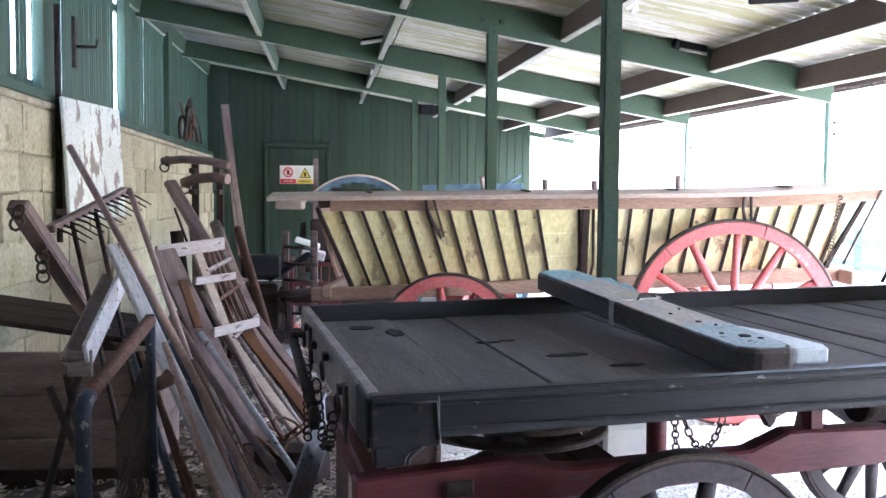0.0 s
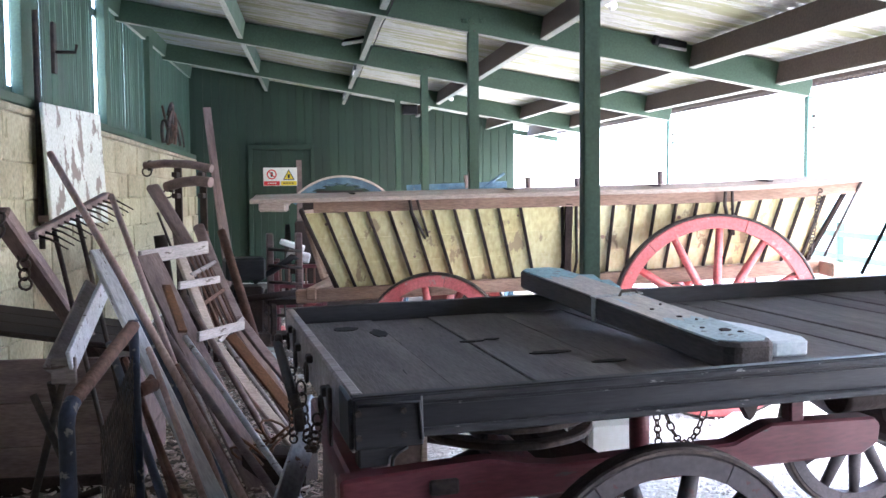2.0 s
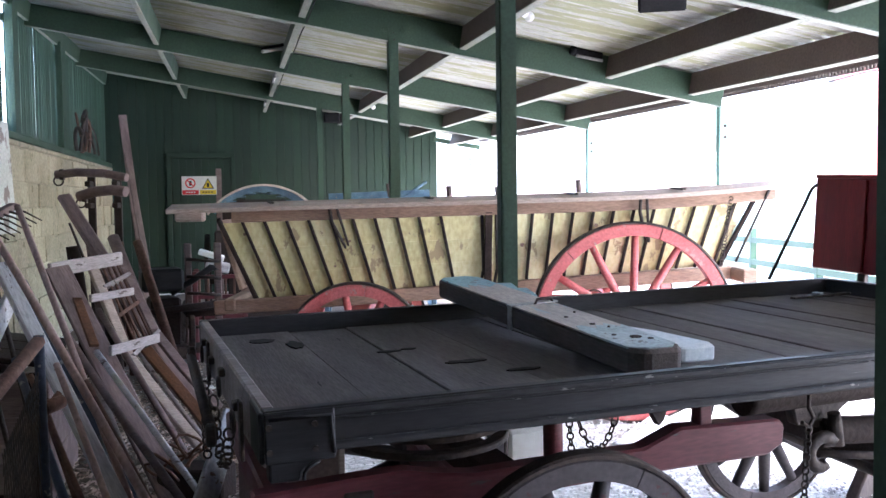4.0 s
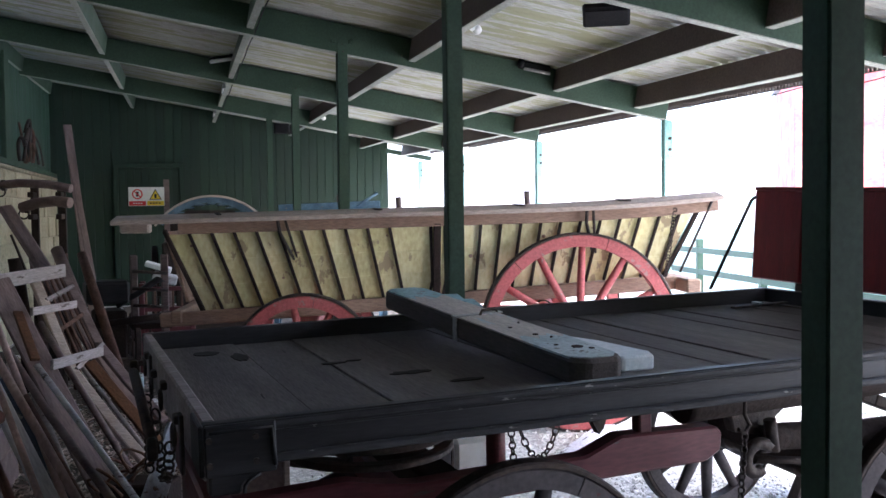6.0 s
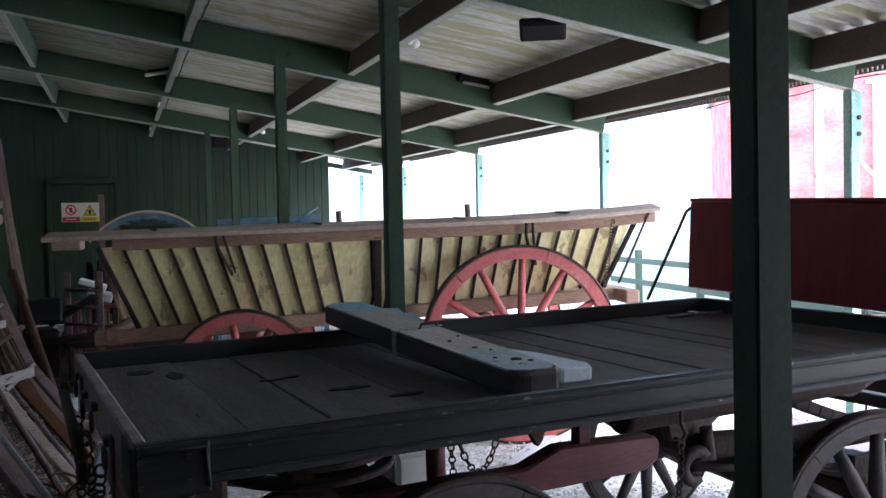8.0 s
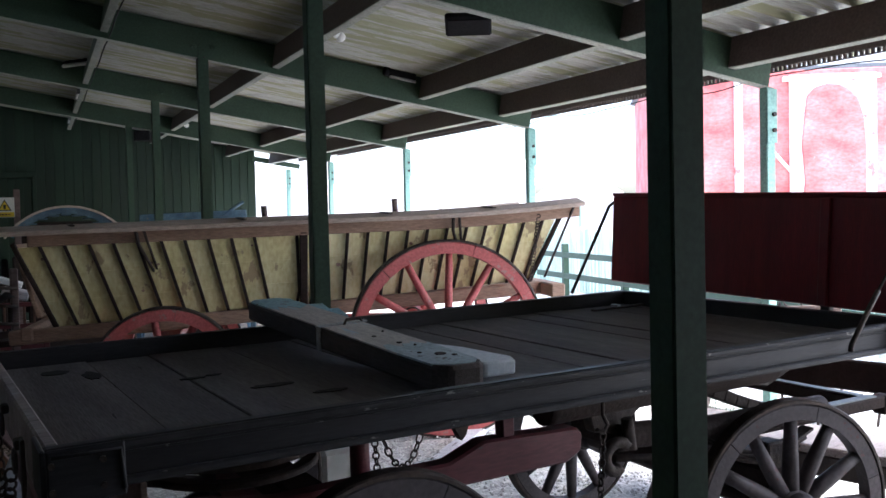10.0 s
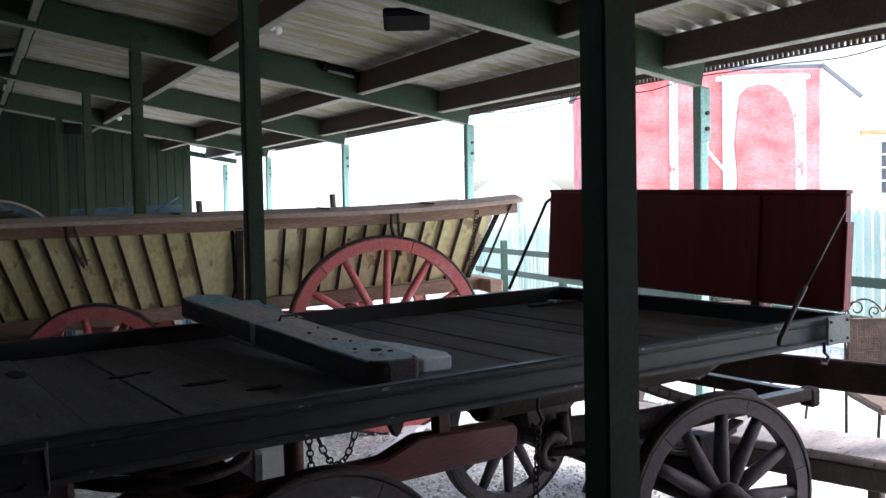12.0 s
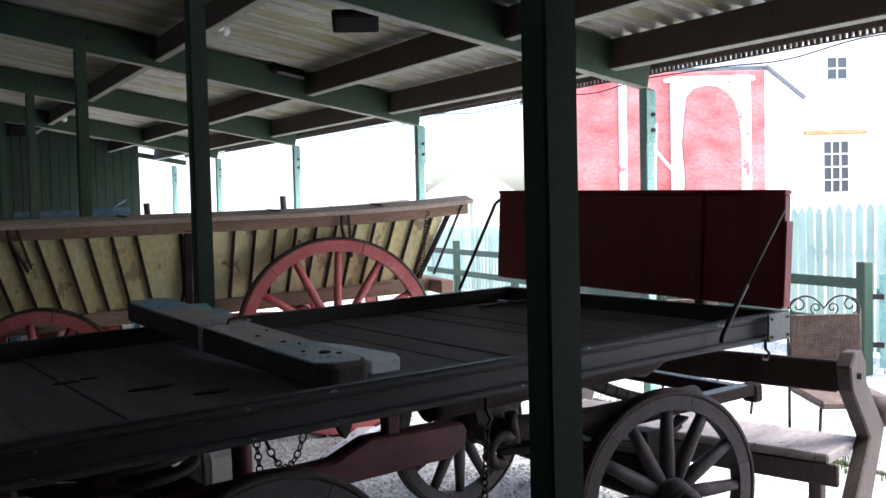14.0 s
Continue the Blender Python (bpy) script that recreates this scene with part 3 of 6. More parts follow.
# ---- wheels ----
def build_wheel(parent, c, r, spokes, hub_r, mat, tyre_mat, felloe=0.075, width=0.07, turn=10.0, hub_len=0.26, yaw=0.0):
    """A spoked wooden wheel in the xz plane with an iron tyre, each felloe, spoke and the nave a part."""
    wheel = new("wheel")
    wheel.parent, wheel.matrix_basis = parent, pose(*c, 0, 0, yaw)
    part("tyre", ring((0, 0, 0), r - 0.016, r, width + 0.006, n=64), tyre_mat, wheel, "dark iron tyre")
    k = spokes // 2
    for i in range(k):
        part("felloe", ring((0, 0, 0), r - 0.016 - felloe, r - 0.017, width, n=10, a0=turn + 360 * i / k, a1=turn + 360 * (i + 1) / k - 0.5), mat, wheel)
    for i in range(spokes):
        q = radians(turn + 360 * (i + 0.5) / spokes)
        d = Vector((math.cos(q), 0, math.sin(q)))
        bm = bmesh.new()
        bm_tube(bm, [d * hub_r * 0.8 + Vector((0, 0.0, 0)), d * (hub_r + 0.12), d * (r - felloe - 0.10), d * (r - felloe - 0.01)], 0.033 if r > 0.5 else 0.033, 8, r_end=0.024 if r > 0.5 else 0.024)
        part("spoke", bm, mat, wheel)
    bm = bmesh.new()
    bm_tube(bm, [(0, -hub_len / 2 - 0.06, 0), (0, -hub_len / 2, 0)], hub_r * 0.55, 16, r_end=hub_r * 0.68)
    bm_tube(bm, [(0, -hub_len / 2, 0), (0, -0.05, 0)], hub_r * 0.7, 16, r_end=hub_r)
    bm_tube(bm, [(0, -0.05, 0), (0, 0.05, 0)], hub_r, 16)
    bm_tube(bm, [(0, 0.05, 0), (0, hub_len / 2, 0)], hub_r, 16, r_end=hub_r * 0.75)
    part("nave", bm, mat, wheel)
    part("nave_band", ring((0, -hub_len / 2 + 0.015, 0), hub_r * 0.6, hub_r * 0.78, 0.035, n=20), IRON, wheel)
    return wheel


# ---- the flat cart ----
def build_cart():
    L, W, T = 3.22, 1.77, 1.09
    cart = thing("flat_cart", pose(0.467, 2.915, 0, 0.46, -1.02, 6.07), "black flatbed dray with maroon underframe and dusty plank bed", "cart")
    side = 0.105
    for v, name in ((0.02, "near"), (W - 0.02, "far")):
        near = 0.022 if v < 1 else 0.0
        far_end = 3.178 if v < 1 else L
        part("side_rail", box(((near + far_end) / 2, v, T - side / 2), (far_end - near, 0.04, side), 0.005), CART_BLACK, cart)
        part("moulding", box((L / 2, v - 0.024 if v < 1 else v + 0.024, T - 0.012), (L - 0.06, 0.012, 0.018), 0.004), CART_WORN, cart)
        part("moulding", box((L / 2, v - 0.022 if v < 1 else v + 0.022, T - 0.031), (L - 0.06, 0.006, 0.006), 0.002), CART_WORN, cart)
        part("moulding", box((L / 2, v - 0.028 if v < 1 else v + 0.028, T - side + 0.008), (L - 0.06, 0.022, 0.022), 0.006), CART_WORN, cart)
    part("side_rail", box((L / 2, W - 0.045, T - 0.045), (L - 0.08, 0.008, 0.09), 0.002), CART_BLACK, cart)
    part("end_board", beam((0.040, 0.043, T - 0.075), (0.018, W - 0.043, T - 0.075), 0.036, 0.15, 0.006), GREY_WOOD, cart, "bare grey end board")
    part("end_board", box((L - 0.02, W / 2, T - 0.065), (0.04, W - 0.086, 0.13), 0.006), CART_BLACK, cart)
    rng = random.Random(2)
    u = 0.04
    while u < L - 0.06:
        w = min(rng.uniform(0.24, 0.33) if u < 1.6 else rng.uniform(0.16, 0.22), L - 0.045 - u)
        part("plank", box((u + w / 2, W / 2, T - 0.085 + rng.uniform(-0.003, 0.003)), (w - (0.003 if u < 1.6 else rng.uniform(0.006, 0.012)), W - 0.1, 0.03), 0.003), BED, cart)
        u += w
    # tar stains on the bed
    for k, (u, v, a, b) in enumerate(((0.62, 1.04, 0.045, 0.018), (0.70, 1.06, 0.028, 0.014), (0.81, 0.73, 0.075, 0.025), (0.93, 0.52, 0.06, 0.02), (0.33, 1.35, 0.03, 0.09), (0.22, 1.5, 0.05, 0.05))):
        pts = [(u + a * math.cos(q) * (1 + 0.35 * noise.noise((q * 2, k, 0))), v + b * math.sin(q) * (1 + 0.5 * noise.noise((q * 2, k, 5)))) for q in (2 * math.pi * i / 22 for i in range(22))]
        bm = prism(pts, 0.003, pose(0, 0, T - 0.0665) @ Matrix.Rotation(radians(-90), 4, "X"))
        part("stain", bm, TAR, cart, "dark tar stain")
    # iron corner plates
    part("corner_plate", box((0.105, -0.034, T - 0.058), (0.17, 0.012, 0.125), 0.004), CART_BLACK, cart, "black iron corner plate")
    part("corner_plate", box((0.014, 0.055, T - 0.058), (0.012, 0.17, 0.125), 0.004), CART_BLACK, cart)
    for bu in (0.03, 0.14):
        for bz in (T - 0.03, T - 0.09):
            part("bolt", tube([(bu, -0.040, bz), (bu, -0.047, bz)], 0.008, 8), IRON, cart)
    part("corner_plate", box((3.104, -0.045, T - 0.048), (0.145, 0.012, 0.112), 0.003), PLATE, cart, "grey-green steel corner plate")
    for bu, bz in ((3.05, T - 0.012), (3.155, T - 0.012), (3.05, T - 0.085), (3.155, T - 0.085)):
        part("bolt", tube([(bu, -0.051, bz), (bu, -0.057, bz)], 0.006, 8), IRON, cart)
    part("corner_block", prism([(0.028, T - 0.115), (0.145, T - 0.115), (0.145, T - 0.135), (0.118, T - 0.138), (0.108, T - 0.148), (0.105, T - 0.168), (0.028, T - 0.168)], 0.055, pose(0, -0.005, 0), 0.006), CART_BLACK, cart)
    part("bracket_edge", tube([(0.15, -0.036, T - 0.122), (0.122, -0.036, T - 0.136), (0.112, -0.036, T - 0.148), (0.110, -0.036, T - 0.166)], 0.005, 6), CART_WORN, cart)
    part("plate_rim", tube([(0.03, -0.041, T - 0.012), (0.18, -0.041, T - 0.012), (0.186, -0.041, T - 0.105)], 0.005, 6), CART_WORN, cart)
    # sills and cross bearers under the bed
    for v in (0.30, W - 0.30):
        part("sill", box((L / 2, v, T - 0.135), (L - 0.1, 0.08, 0.07), 0.008), DARK_WOOD, cart)
    for u in (0.30, 0.95, 1.65, 2.35, 2.95):
        part("cross_bearer", box((u, W / 2, T - 0.125), (0.07, W - 0.56, 0.045), 0.008), DARK_WOOD, cart)
    # long maroon beam with a raised rear part, and the turntable frame
    for v in (0.30,):
        outline = [(0.02, 0.80), (0.30, 0.815), (0.45, 0.82), (0.54, 0.80), (0.66, 0.785), (0.85, 0.79), (1.22, 0.795), (1.35, 0.845), (1.72, 0.835), (1.745, 0.81), (1.738, 0.75), (1.68, 0.718), (1.17, 0.712), (0.60, 0.695), (0.02, 0.71)]
        part("maroon_beam", prism(outline, 0.075, pose(0, v, 0), 0.008), MAROON, cart, "maroon painted shaped frame beam")
    part("stanchion", tube([(0.926, 0.30, 0.76), (0.926, 0.30, 0.99)], 0.030, 12), MAROON, cart)
    part("stanchion", box((1.45, 0.30, 0.90), (0.05, 0.05, 0.18), 0.006), MAROON, cart)
    part("clip", box((0.31, 0.255, 0.758), (0.085, 0.016, 0.045), 0.006), IRON, cart, "iron clip on the frame beam")
    part("brace_block", tube([(1.60, 0.30, 0.915), (1.63, 0.30, 0.915), (2.74, 0.34, 0.915)], 0.066, 20), DARK_WOOD, cart)
    part("turntable_ring", ring((0.70, W / 2, 0.80), 0.25, 0.30, 0.025, "z", 40), IRON, cart)
    part("turntable_ring", ring((0.70, W / 2, 0.745), 0.25, 0.30, 0.025, "z", 40), IRON, cart)
    part("bolster", box((0.86, W / 2, 0.66), (0.14, 1.0, 0.09), 0.012), DARK_WOOD, cart)
    part("bolster", box((0.70, W / 2 + 0.1, 0.90), (0.16, 1.0, 0.07), 0.012), DARK_WOOD, cart)
    part("front_bar", box((0.12, W / 2, 0.69), (0.09, W - 0.4, 0.10), 0.01), MAROON, cart)
    part("axle", tube([(0.90, 0.1, 0.43), (0.90, W - 0.1, 0.43)], 0.03, 12), IRON, cart)
    part("axle", tube([(2.63, 0.1, 0.377), (2.73, W - 0.1, 0.385)], 0.03, 12), IRON, cart)
    part("axle_bed", box((0.86, W / 2, 0.52), (0.11, W - 0.55, 0.12), 0.012), MAROON, cart)
    part("axle_bed", box((2.69, W / 2, 0.47), (0.11, W - 0.50, 0.12), 0.012), DARK_WOOD, cart)
    # leaf springs over the rear axle and their hangers
    for v in (0.30, W - 0.30):
        for k, half in enumerate((0.52, 0.43, 0.34, 0.25)):
            run = np.linspace(-1, 0.45, 15)
            top = [(2.69 + half * q, 0.60 + 0.25 * (half * q / 0.52) ** 2 - 0.014 * k) for q in run]
            part("spring_leaf", prism(top + [(x, z - 0.012) for x, z in reversed(top)], 0.06, pose(0, v, 0), 0.002), IRON, cart)
        part("spring_clamp", box((2.69, v, 0.57), (0.09, 0.085, 0.12), 0.008), IRON, cart)
        part("spring_hanger", prism([(1.76, 0.96), (1.96, 0.96), (2.02, 0.86), (1.90, 0.78), (1.80, 0.80)], 0.05, pose(0, v, 0), 0.006), IRON, cart)
        scroll = [(1.87 + 0.075 * math.cos(q) * (1 - q / 9), v - 0.06, 0.70 + 0.075 * math.sin(q) * (1 - q / 9)) for q in np.linspace(0.4, 5.2, 14)]
        part("scroll_iron", tube([(1.92, v - 0.06, 0.84)] + scroll, 0.022, 8), IRON, cart)
    # side pole with a rounded end, its truss bar and the thick leaf over the wheel
    for v in (0.30, W - 0.30):
        part("side_pole", tube([(1.89, v, 0.765), (1.93, v, 0.764), (2.40, v, 0.725), (3.0, v, 0.72)], 0.048, 18), DARK_WOOD, cart)
        part("pole_ferrule", tube([(1.90, v, 0.765), (1.96, v, 0.762)], 0.056, 18), IRON, cart)
        part("truss_bar", tube([(1.90, v - 0.01, 0.69), (2.20, v, 0.645), (2.62, v, 0.60)], 0.014, 8), IRON, cart)
        bm = bmesh.new()
        leaf = [(2.36 + 0.66 * s, v + 0.05, 0.885 - 0.20 * s - 0.10 * math.sin(s * math.pi) * 0.3) for s in np.linspace(0, 1, 12)]
        for a, b in zip(leaf, leaf[1:]):
            bm_beam(bm, a, b, 0.07, 0.045, 0.004)
        part("curved_leaf", bm, IRON, cart)
    part("axle_block", box((2.79, 0.46, 0.46), (0.17, 0.14, 0.17), 0.01), IRON, cart)
    # frame that sticks out at the rear
    for v in (0.31, 1.46):
        part("rear_bar", box((2.92, v, 0.688), (0.98, 0.06, 0.05), 0.006), DARK_WOOD, cart)
        # Pale strips along the bar tops stand for light falling there.
        part("lit_bar_top", box((3.18, v, 0.716), (0.34, 0.05, 0.006), 0.002), PLATE, cart, "pale strip putting light on the bar top")
        part("bar_end", box((3.42, v, 0.672), (0.06, 0.075, 0.085), 0.010), DARK_WOOD, cart)
    part("rear_bar", box((3.33, 0.885, 0.683), (0.07, 1.08, 0.055), 0.006), DARK_WOOD, cart)
    part("lit_bar_top", box((3.33, 0.885, 0.713), (0.05, 1.06, 0.005), 0.002), PLATE, cart, "pale strip putting light on the bar top")
    part("bracket", prism([(2.60, 0.96), (2.92, 0.96), (2.86, 0.90), (2.70, 0.84), (2.60, 0.86)], 0.05, pose(0, 0.33, 0), 0.006), IRON, cart)
    for v, u, z, r in ((0.08, 0.90, 0.43, 0.44), (W - 0.08, 0.90, 0.43, 0.44), (0.165, 2.655, 0.390, 0.432), (W - 0.13, 2.73, 0.385, 0.42)):
        build_wheel(cart, (u, v, z), r, 12, 0.085, WHEEL_WOOD, IRON, felloe=0.062, width=0.06, turn=14 if u > 1 else 3, yaw=-11 if u > 1 and v < 1 else 0)
    # drag chains and hooks
    part("chain", bm_chain(bmesh.new(), (0.93, 0.16, T - 0.12), (1.075, 0.16, T - 0.12), 0.125, 14, 0.009, 0.0028), IRON, cart)
    part("chain", bm_chain(bmesh.new(), (0.915, 0.17, T - 0.12), (0.925, 0.17, T - 0.28), 0.0, 9, 0.009, 0.0028), IRON, cart)
    part("chain", bm_chain(bmesh.new(), (1.70, 0.10, T - 0.24), (1.675, 0.10, T - 0.56), 0.0, 15, 0.010, 0.0035), IRON, cart)
    part("hook", tube([(1.705, 0.10, T - 0.09), (1.70, 0.10, T - 0.18), (1.72, 0.10, T - 0.215), (1.70, 0.10, T - 0.24), (1.675, 0.10, T - 0.225)], 0.007, 6), IRON, cart)
    part("hook", tube([(3.05, -0.02, T - 0.10), (3.05, -0.02, T - 0.135), (3.075, -0.02, T - 0.155), (3.06, -0.02, T - 0.18), (3.025, -0.02, T - 0.175), (3.025, -0.02, T - 0.155)], 0.007, 6), IRON, cart)
    part("wedge", prism([(1.09, T - 0.10), (1.15, T - 0.10), (1.135, T - 0.14), (1.12, T - 0.155)], 0.03, pose(0, 0.03, 0)), IRON, cart)
    # rings and chain that hang on the front end board
    for v, z in ((0.35, T - 0.10), (0.75, T - 0.08), (1.15, T - 0.11), (1.45, T - 0.09)):
        part("ring", ring((-0.015, v, z), 0.026, 0.037, 0.011, "x", 16), IRON, cart)
        part("staple", box((-0.005, v, z + 0.045), (0.02, 0.05, 0.025), 0.004), IRON, cart)
    part("chain", bm_chain(bmesh.new(), (-0.025, 0.35, T - 0.12), (-0.03, 0.80, T - 0.12), 0.16, 18, 0.014), IRON, cart)
    part("chain", bm_chain(bmesh.new(), (-0.03, 1.15, T - 0.14), (-0.03, 1.17, T - 0.42), 0.0, 11, 0.014), IRON, cart)
    part("roller", tube([(-0.06, 1.42, T - 0.09), (-0.05, 0.62, T - 0.20)], 0.018, 10), IRON, cart, "dark iron roller bar")
    for v, z in ((1.42, T - 0.09), (0.62, T - 0.20)):
        part("roller_end", ring((-0.055, v, z), 0.012, 0.036, 0.03, "x", 18), IRON, cart)
    part("hinge_strap", box((-0.004, 0.25, T - 0.10), (0.010, 0.05, 0.16), 0.003), IRON, cart)
    part("hinge_strap", box((-0.004, 1.30, T - 0.10), (0.010, 0.05, 0.16), 0.003), IRON, cart)
    # tailboard held up by two stays
    tail = new("tailboard")
    tail.parent, tail.matrix_basis = cart, pose(L + 0.02, 0.03, T - 0.007, 1.26, 3, 0)
    bm = box((0, 0.92, 0.25), (0.045, 1.86, 0.48), 0.006)
    part("panel", bm, TAIL_RED, tail, "dark red painted tailboard with streaks")
    part("capping", box((-0.001, 0.92, 0.50), (0.05, 1.865, 0.02), 0.004), TAIL_RED, tail)
    for v in (0.42, 1.50):
        part("batten", box((-0.030, v, 0.25), (0.016, 0.05, 0.47), 0.004), TAIL_RED, tail)
        part("hinge", box((0.0, v, -0.02), (0.03, 0.05, 0.10), 0.004), IRON, tail)
    part("end_cap", box((0.0, -0.017, 0.20), (0.05, 0.012, 0.36), 0.004), TAIL_RED, tail)
    part("stay", tube([(L + 0.0, -0.002, T + 0.42), (2.885, -0.045, T + 0.125)], 0.006, 8), IRON, cart, "iron stay rod")
    part("stay_foot", tube([(2.90, -0.045, T + 0.14), (2.84, -0.047, T + 0.075), (2.742, -0.047, T - 0.045), (2.735, -0.047, T - 0.07)], 0.010, 8), IRON, cart)
    part("stay", tube([(L - 0.03, W + 0.03, T + 0.49), (L - 0.07, W + 0.02, T + 0.47), (L - 0.36, W + 0.0, T + 0.01)], 0.009, 8), IRON, cart, "iron stay rod")
    return cart


def build_loose_beam():
    """The heavy beam that lies across the bed, with a notched blade under it."""
    b = thing("loose_beam", pose(1.672, 3.27, 1.092, 3.3, -1.0, 8.4), "heavy grey beam with flaking blue paint lying across the cart", "beam")
    outline = [(-0.09, 0.02), (-0.05, -0.02), (0.06, -0.03), (0.095, 0.02), (0.10, 0.8), (0.105, 1.2), (0.105, 1.63), (0.06, 1.69), (-0.06, 1.685), (-0.10, 1.63), (-0.10, 0.8)]
    bm = prism(outline, 0.085, Matrix.Rotation(radians(-90), 4, "X"), 0.012)
    bmesh.ops.recalc_face_normals(bm, faces=bm.faces)
    # The sides carry their shade as a darker brown than the top.
    part("body", bm, BEAM_SHADED_SIDE, b, "brown beam side, darkened as shade")
    rng = random.Random(17)

    def stretch(y0, y1, mat, label, lift):
        cut0 = [(0.092 - 0.184 * i / 8, y0 + (rng.uniform(-0.05, 0.05) if y0 > 0.1 else 0.0)) for i in range(9)]
        cut1 = [(-0.092 + 0.184 * i / 8, y1 + (rng.uniform(-0.05, 0.05) if y1 < 1.5 else 0.0)) for i in range(9)]
        if y0 < 0.1:
            cut0 = [(0.085, 0.04), (0.05, 0.0), (-0.03, 0.005), (-0.085, 0.045)]
        if y1 > 1.5:
            cut1 = [(-0.092, 1.61), (-0.055, 1.66), (0.055, 1.665), (0.095, 1.61)]
        bm = prism([(x, y) for x, y in cut1 + cut0], 0.005 + lift, Matrix.Translation((0, 0, 0.0415)) @ Matrix.Rotation(radians(-90), 4, "X"))
        part("top_face", bm, mat, b, label)

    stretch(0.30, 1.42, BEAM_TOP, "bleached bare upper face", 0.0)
    stretch(0.02, 0.36, BLUE_GREY, "upper face with flaking blue-grey paint", 0.002)
    stretch(1.36, 1.60, TURQUOISE, "upper face with flaking turquoise paint", 0.002)
    for x, y, r in ((0.02, 0.16, 0.020), (-0.03, 0.21, 0.008), (0.0, 0.40, 0.010), (-0.02, 0.55, 0.008), (0.05, 0.12, 0.010)):
        part("chip", tube([(x, y, 0.040), (x, y, 0.0475)], r, 9), DARK_WOOD, b)
    blade = [(0.07, 0.10), (0.12, 0.04), (0.23, 0.03), (0.25, 0.08), (0.20, 0.30), (0.13, 0.45), (0.10, 0.45)]
    bm = prism(blade, 0.05, Matrix.Rotation(radians(-90), 4, "X"), 0.006)
    bmesh.ops.recalc_face_normals(bm, faces=bm.faces)
    part("blade", bm, PALE_BLUE, b, "pale blue-grey painted end piece")
    for k, (x, y, l) in enumerate(((0.155, 1.50, 0.20), (0.20, 1.40, 0.20), (0.16, 1.28, 0.16))):
        part("tip", box((x, y, -0.004 - 0.012 * k), (0.15 - 0.02 * k, l, 0.035), 0.006, Matrix.Rotation(radians(-14), 3, "Z")), TURQUOISE, b, "blue painted side piece")
    part("strap", box((0.0, 0.86, 0.0455), (0.225, 0.035, 0.006), 0.002, Matrix.Rotation(radians(8), 3, "Z")), STEEL, b)
    part("strap", box((-0.107, 0.84, 0.0), (0.006, 0.035, 0.095), 0.002), STEEL, b)
    part("staple", tube([(0.0, 0.84, 0.04), (0.01, 0.84, 0.062), (0.08, 0.86, 0.062), (0.09, 0.86, 0.04)], 0.006, 6), IRON, b)
    for x, y in ((0.0, 0.15), (0.02, 0.33), (0.05, 0.62)):
        part("nail", tube([(x, y, 0.035), (x + 0.004, y, 0.050)], 0.005, 6), IRON, b)
    m = thing("iron_bar", pose(3.23, 4.71, 1.101, 0, -1, 10), "short flat iron bar lying on the cart bed", "bar")
    part("bar", box((0, 0, 0), (0.36, 0.035, 0.012), 0.003), IRON, m)
    part("clip", box((-0.02, 0, 0.012), (0.03, 0.05, 0.012), 0.003), STEEL, m)


# ---- the harvest wagon ----
def sweep(bm, pts, w, h, tilt):
    """A board of width w (in y) and height h along the points, its far edge raised by tilt."""
    rows = [[bm.verts.new((x, y + sy * w / 2, z + sz * h / 2 + sy * tilt / 2)) for sy, sz in ((-1, -1), (1, -1), (1, 1), (-1, 1))] for x, y, z in pts]
    for a, b in zip(rows, rows[1:]):
        for j in range(4):
            bm.faces.new((a[j], b[j], b[(j + 1) % 4], a[(j + 1) % 4]))
    bm.faces.new(rows[0])
    bm.faces.new(rows[-1][::-1])
    bmesh.ops.recalc_face_normals(bm, faces=bm.faces)
    bmesh.ops.bevel(bm, geom=[e for e in bm.edges if len(e.link_faces) == 2 and e.calc_face_angle() > 0.8], offset=0.004, segments=1, affect="EDGES")


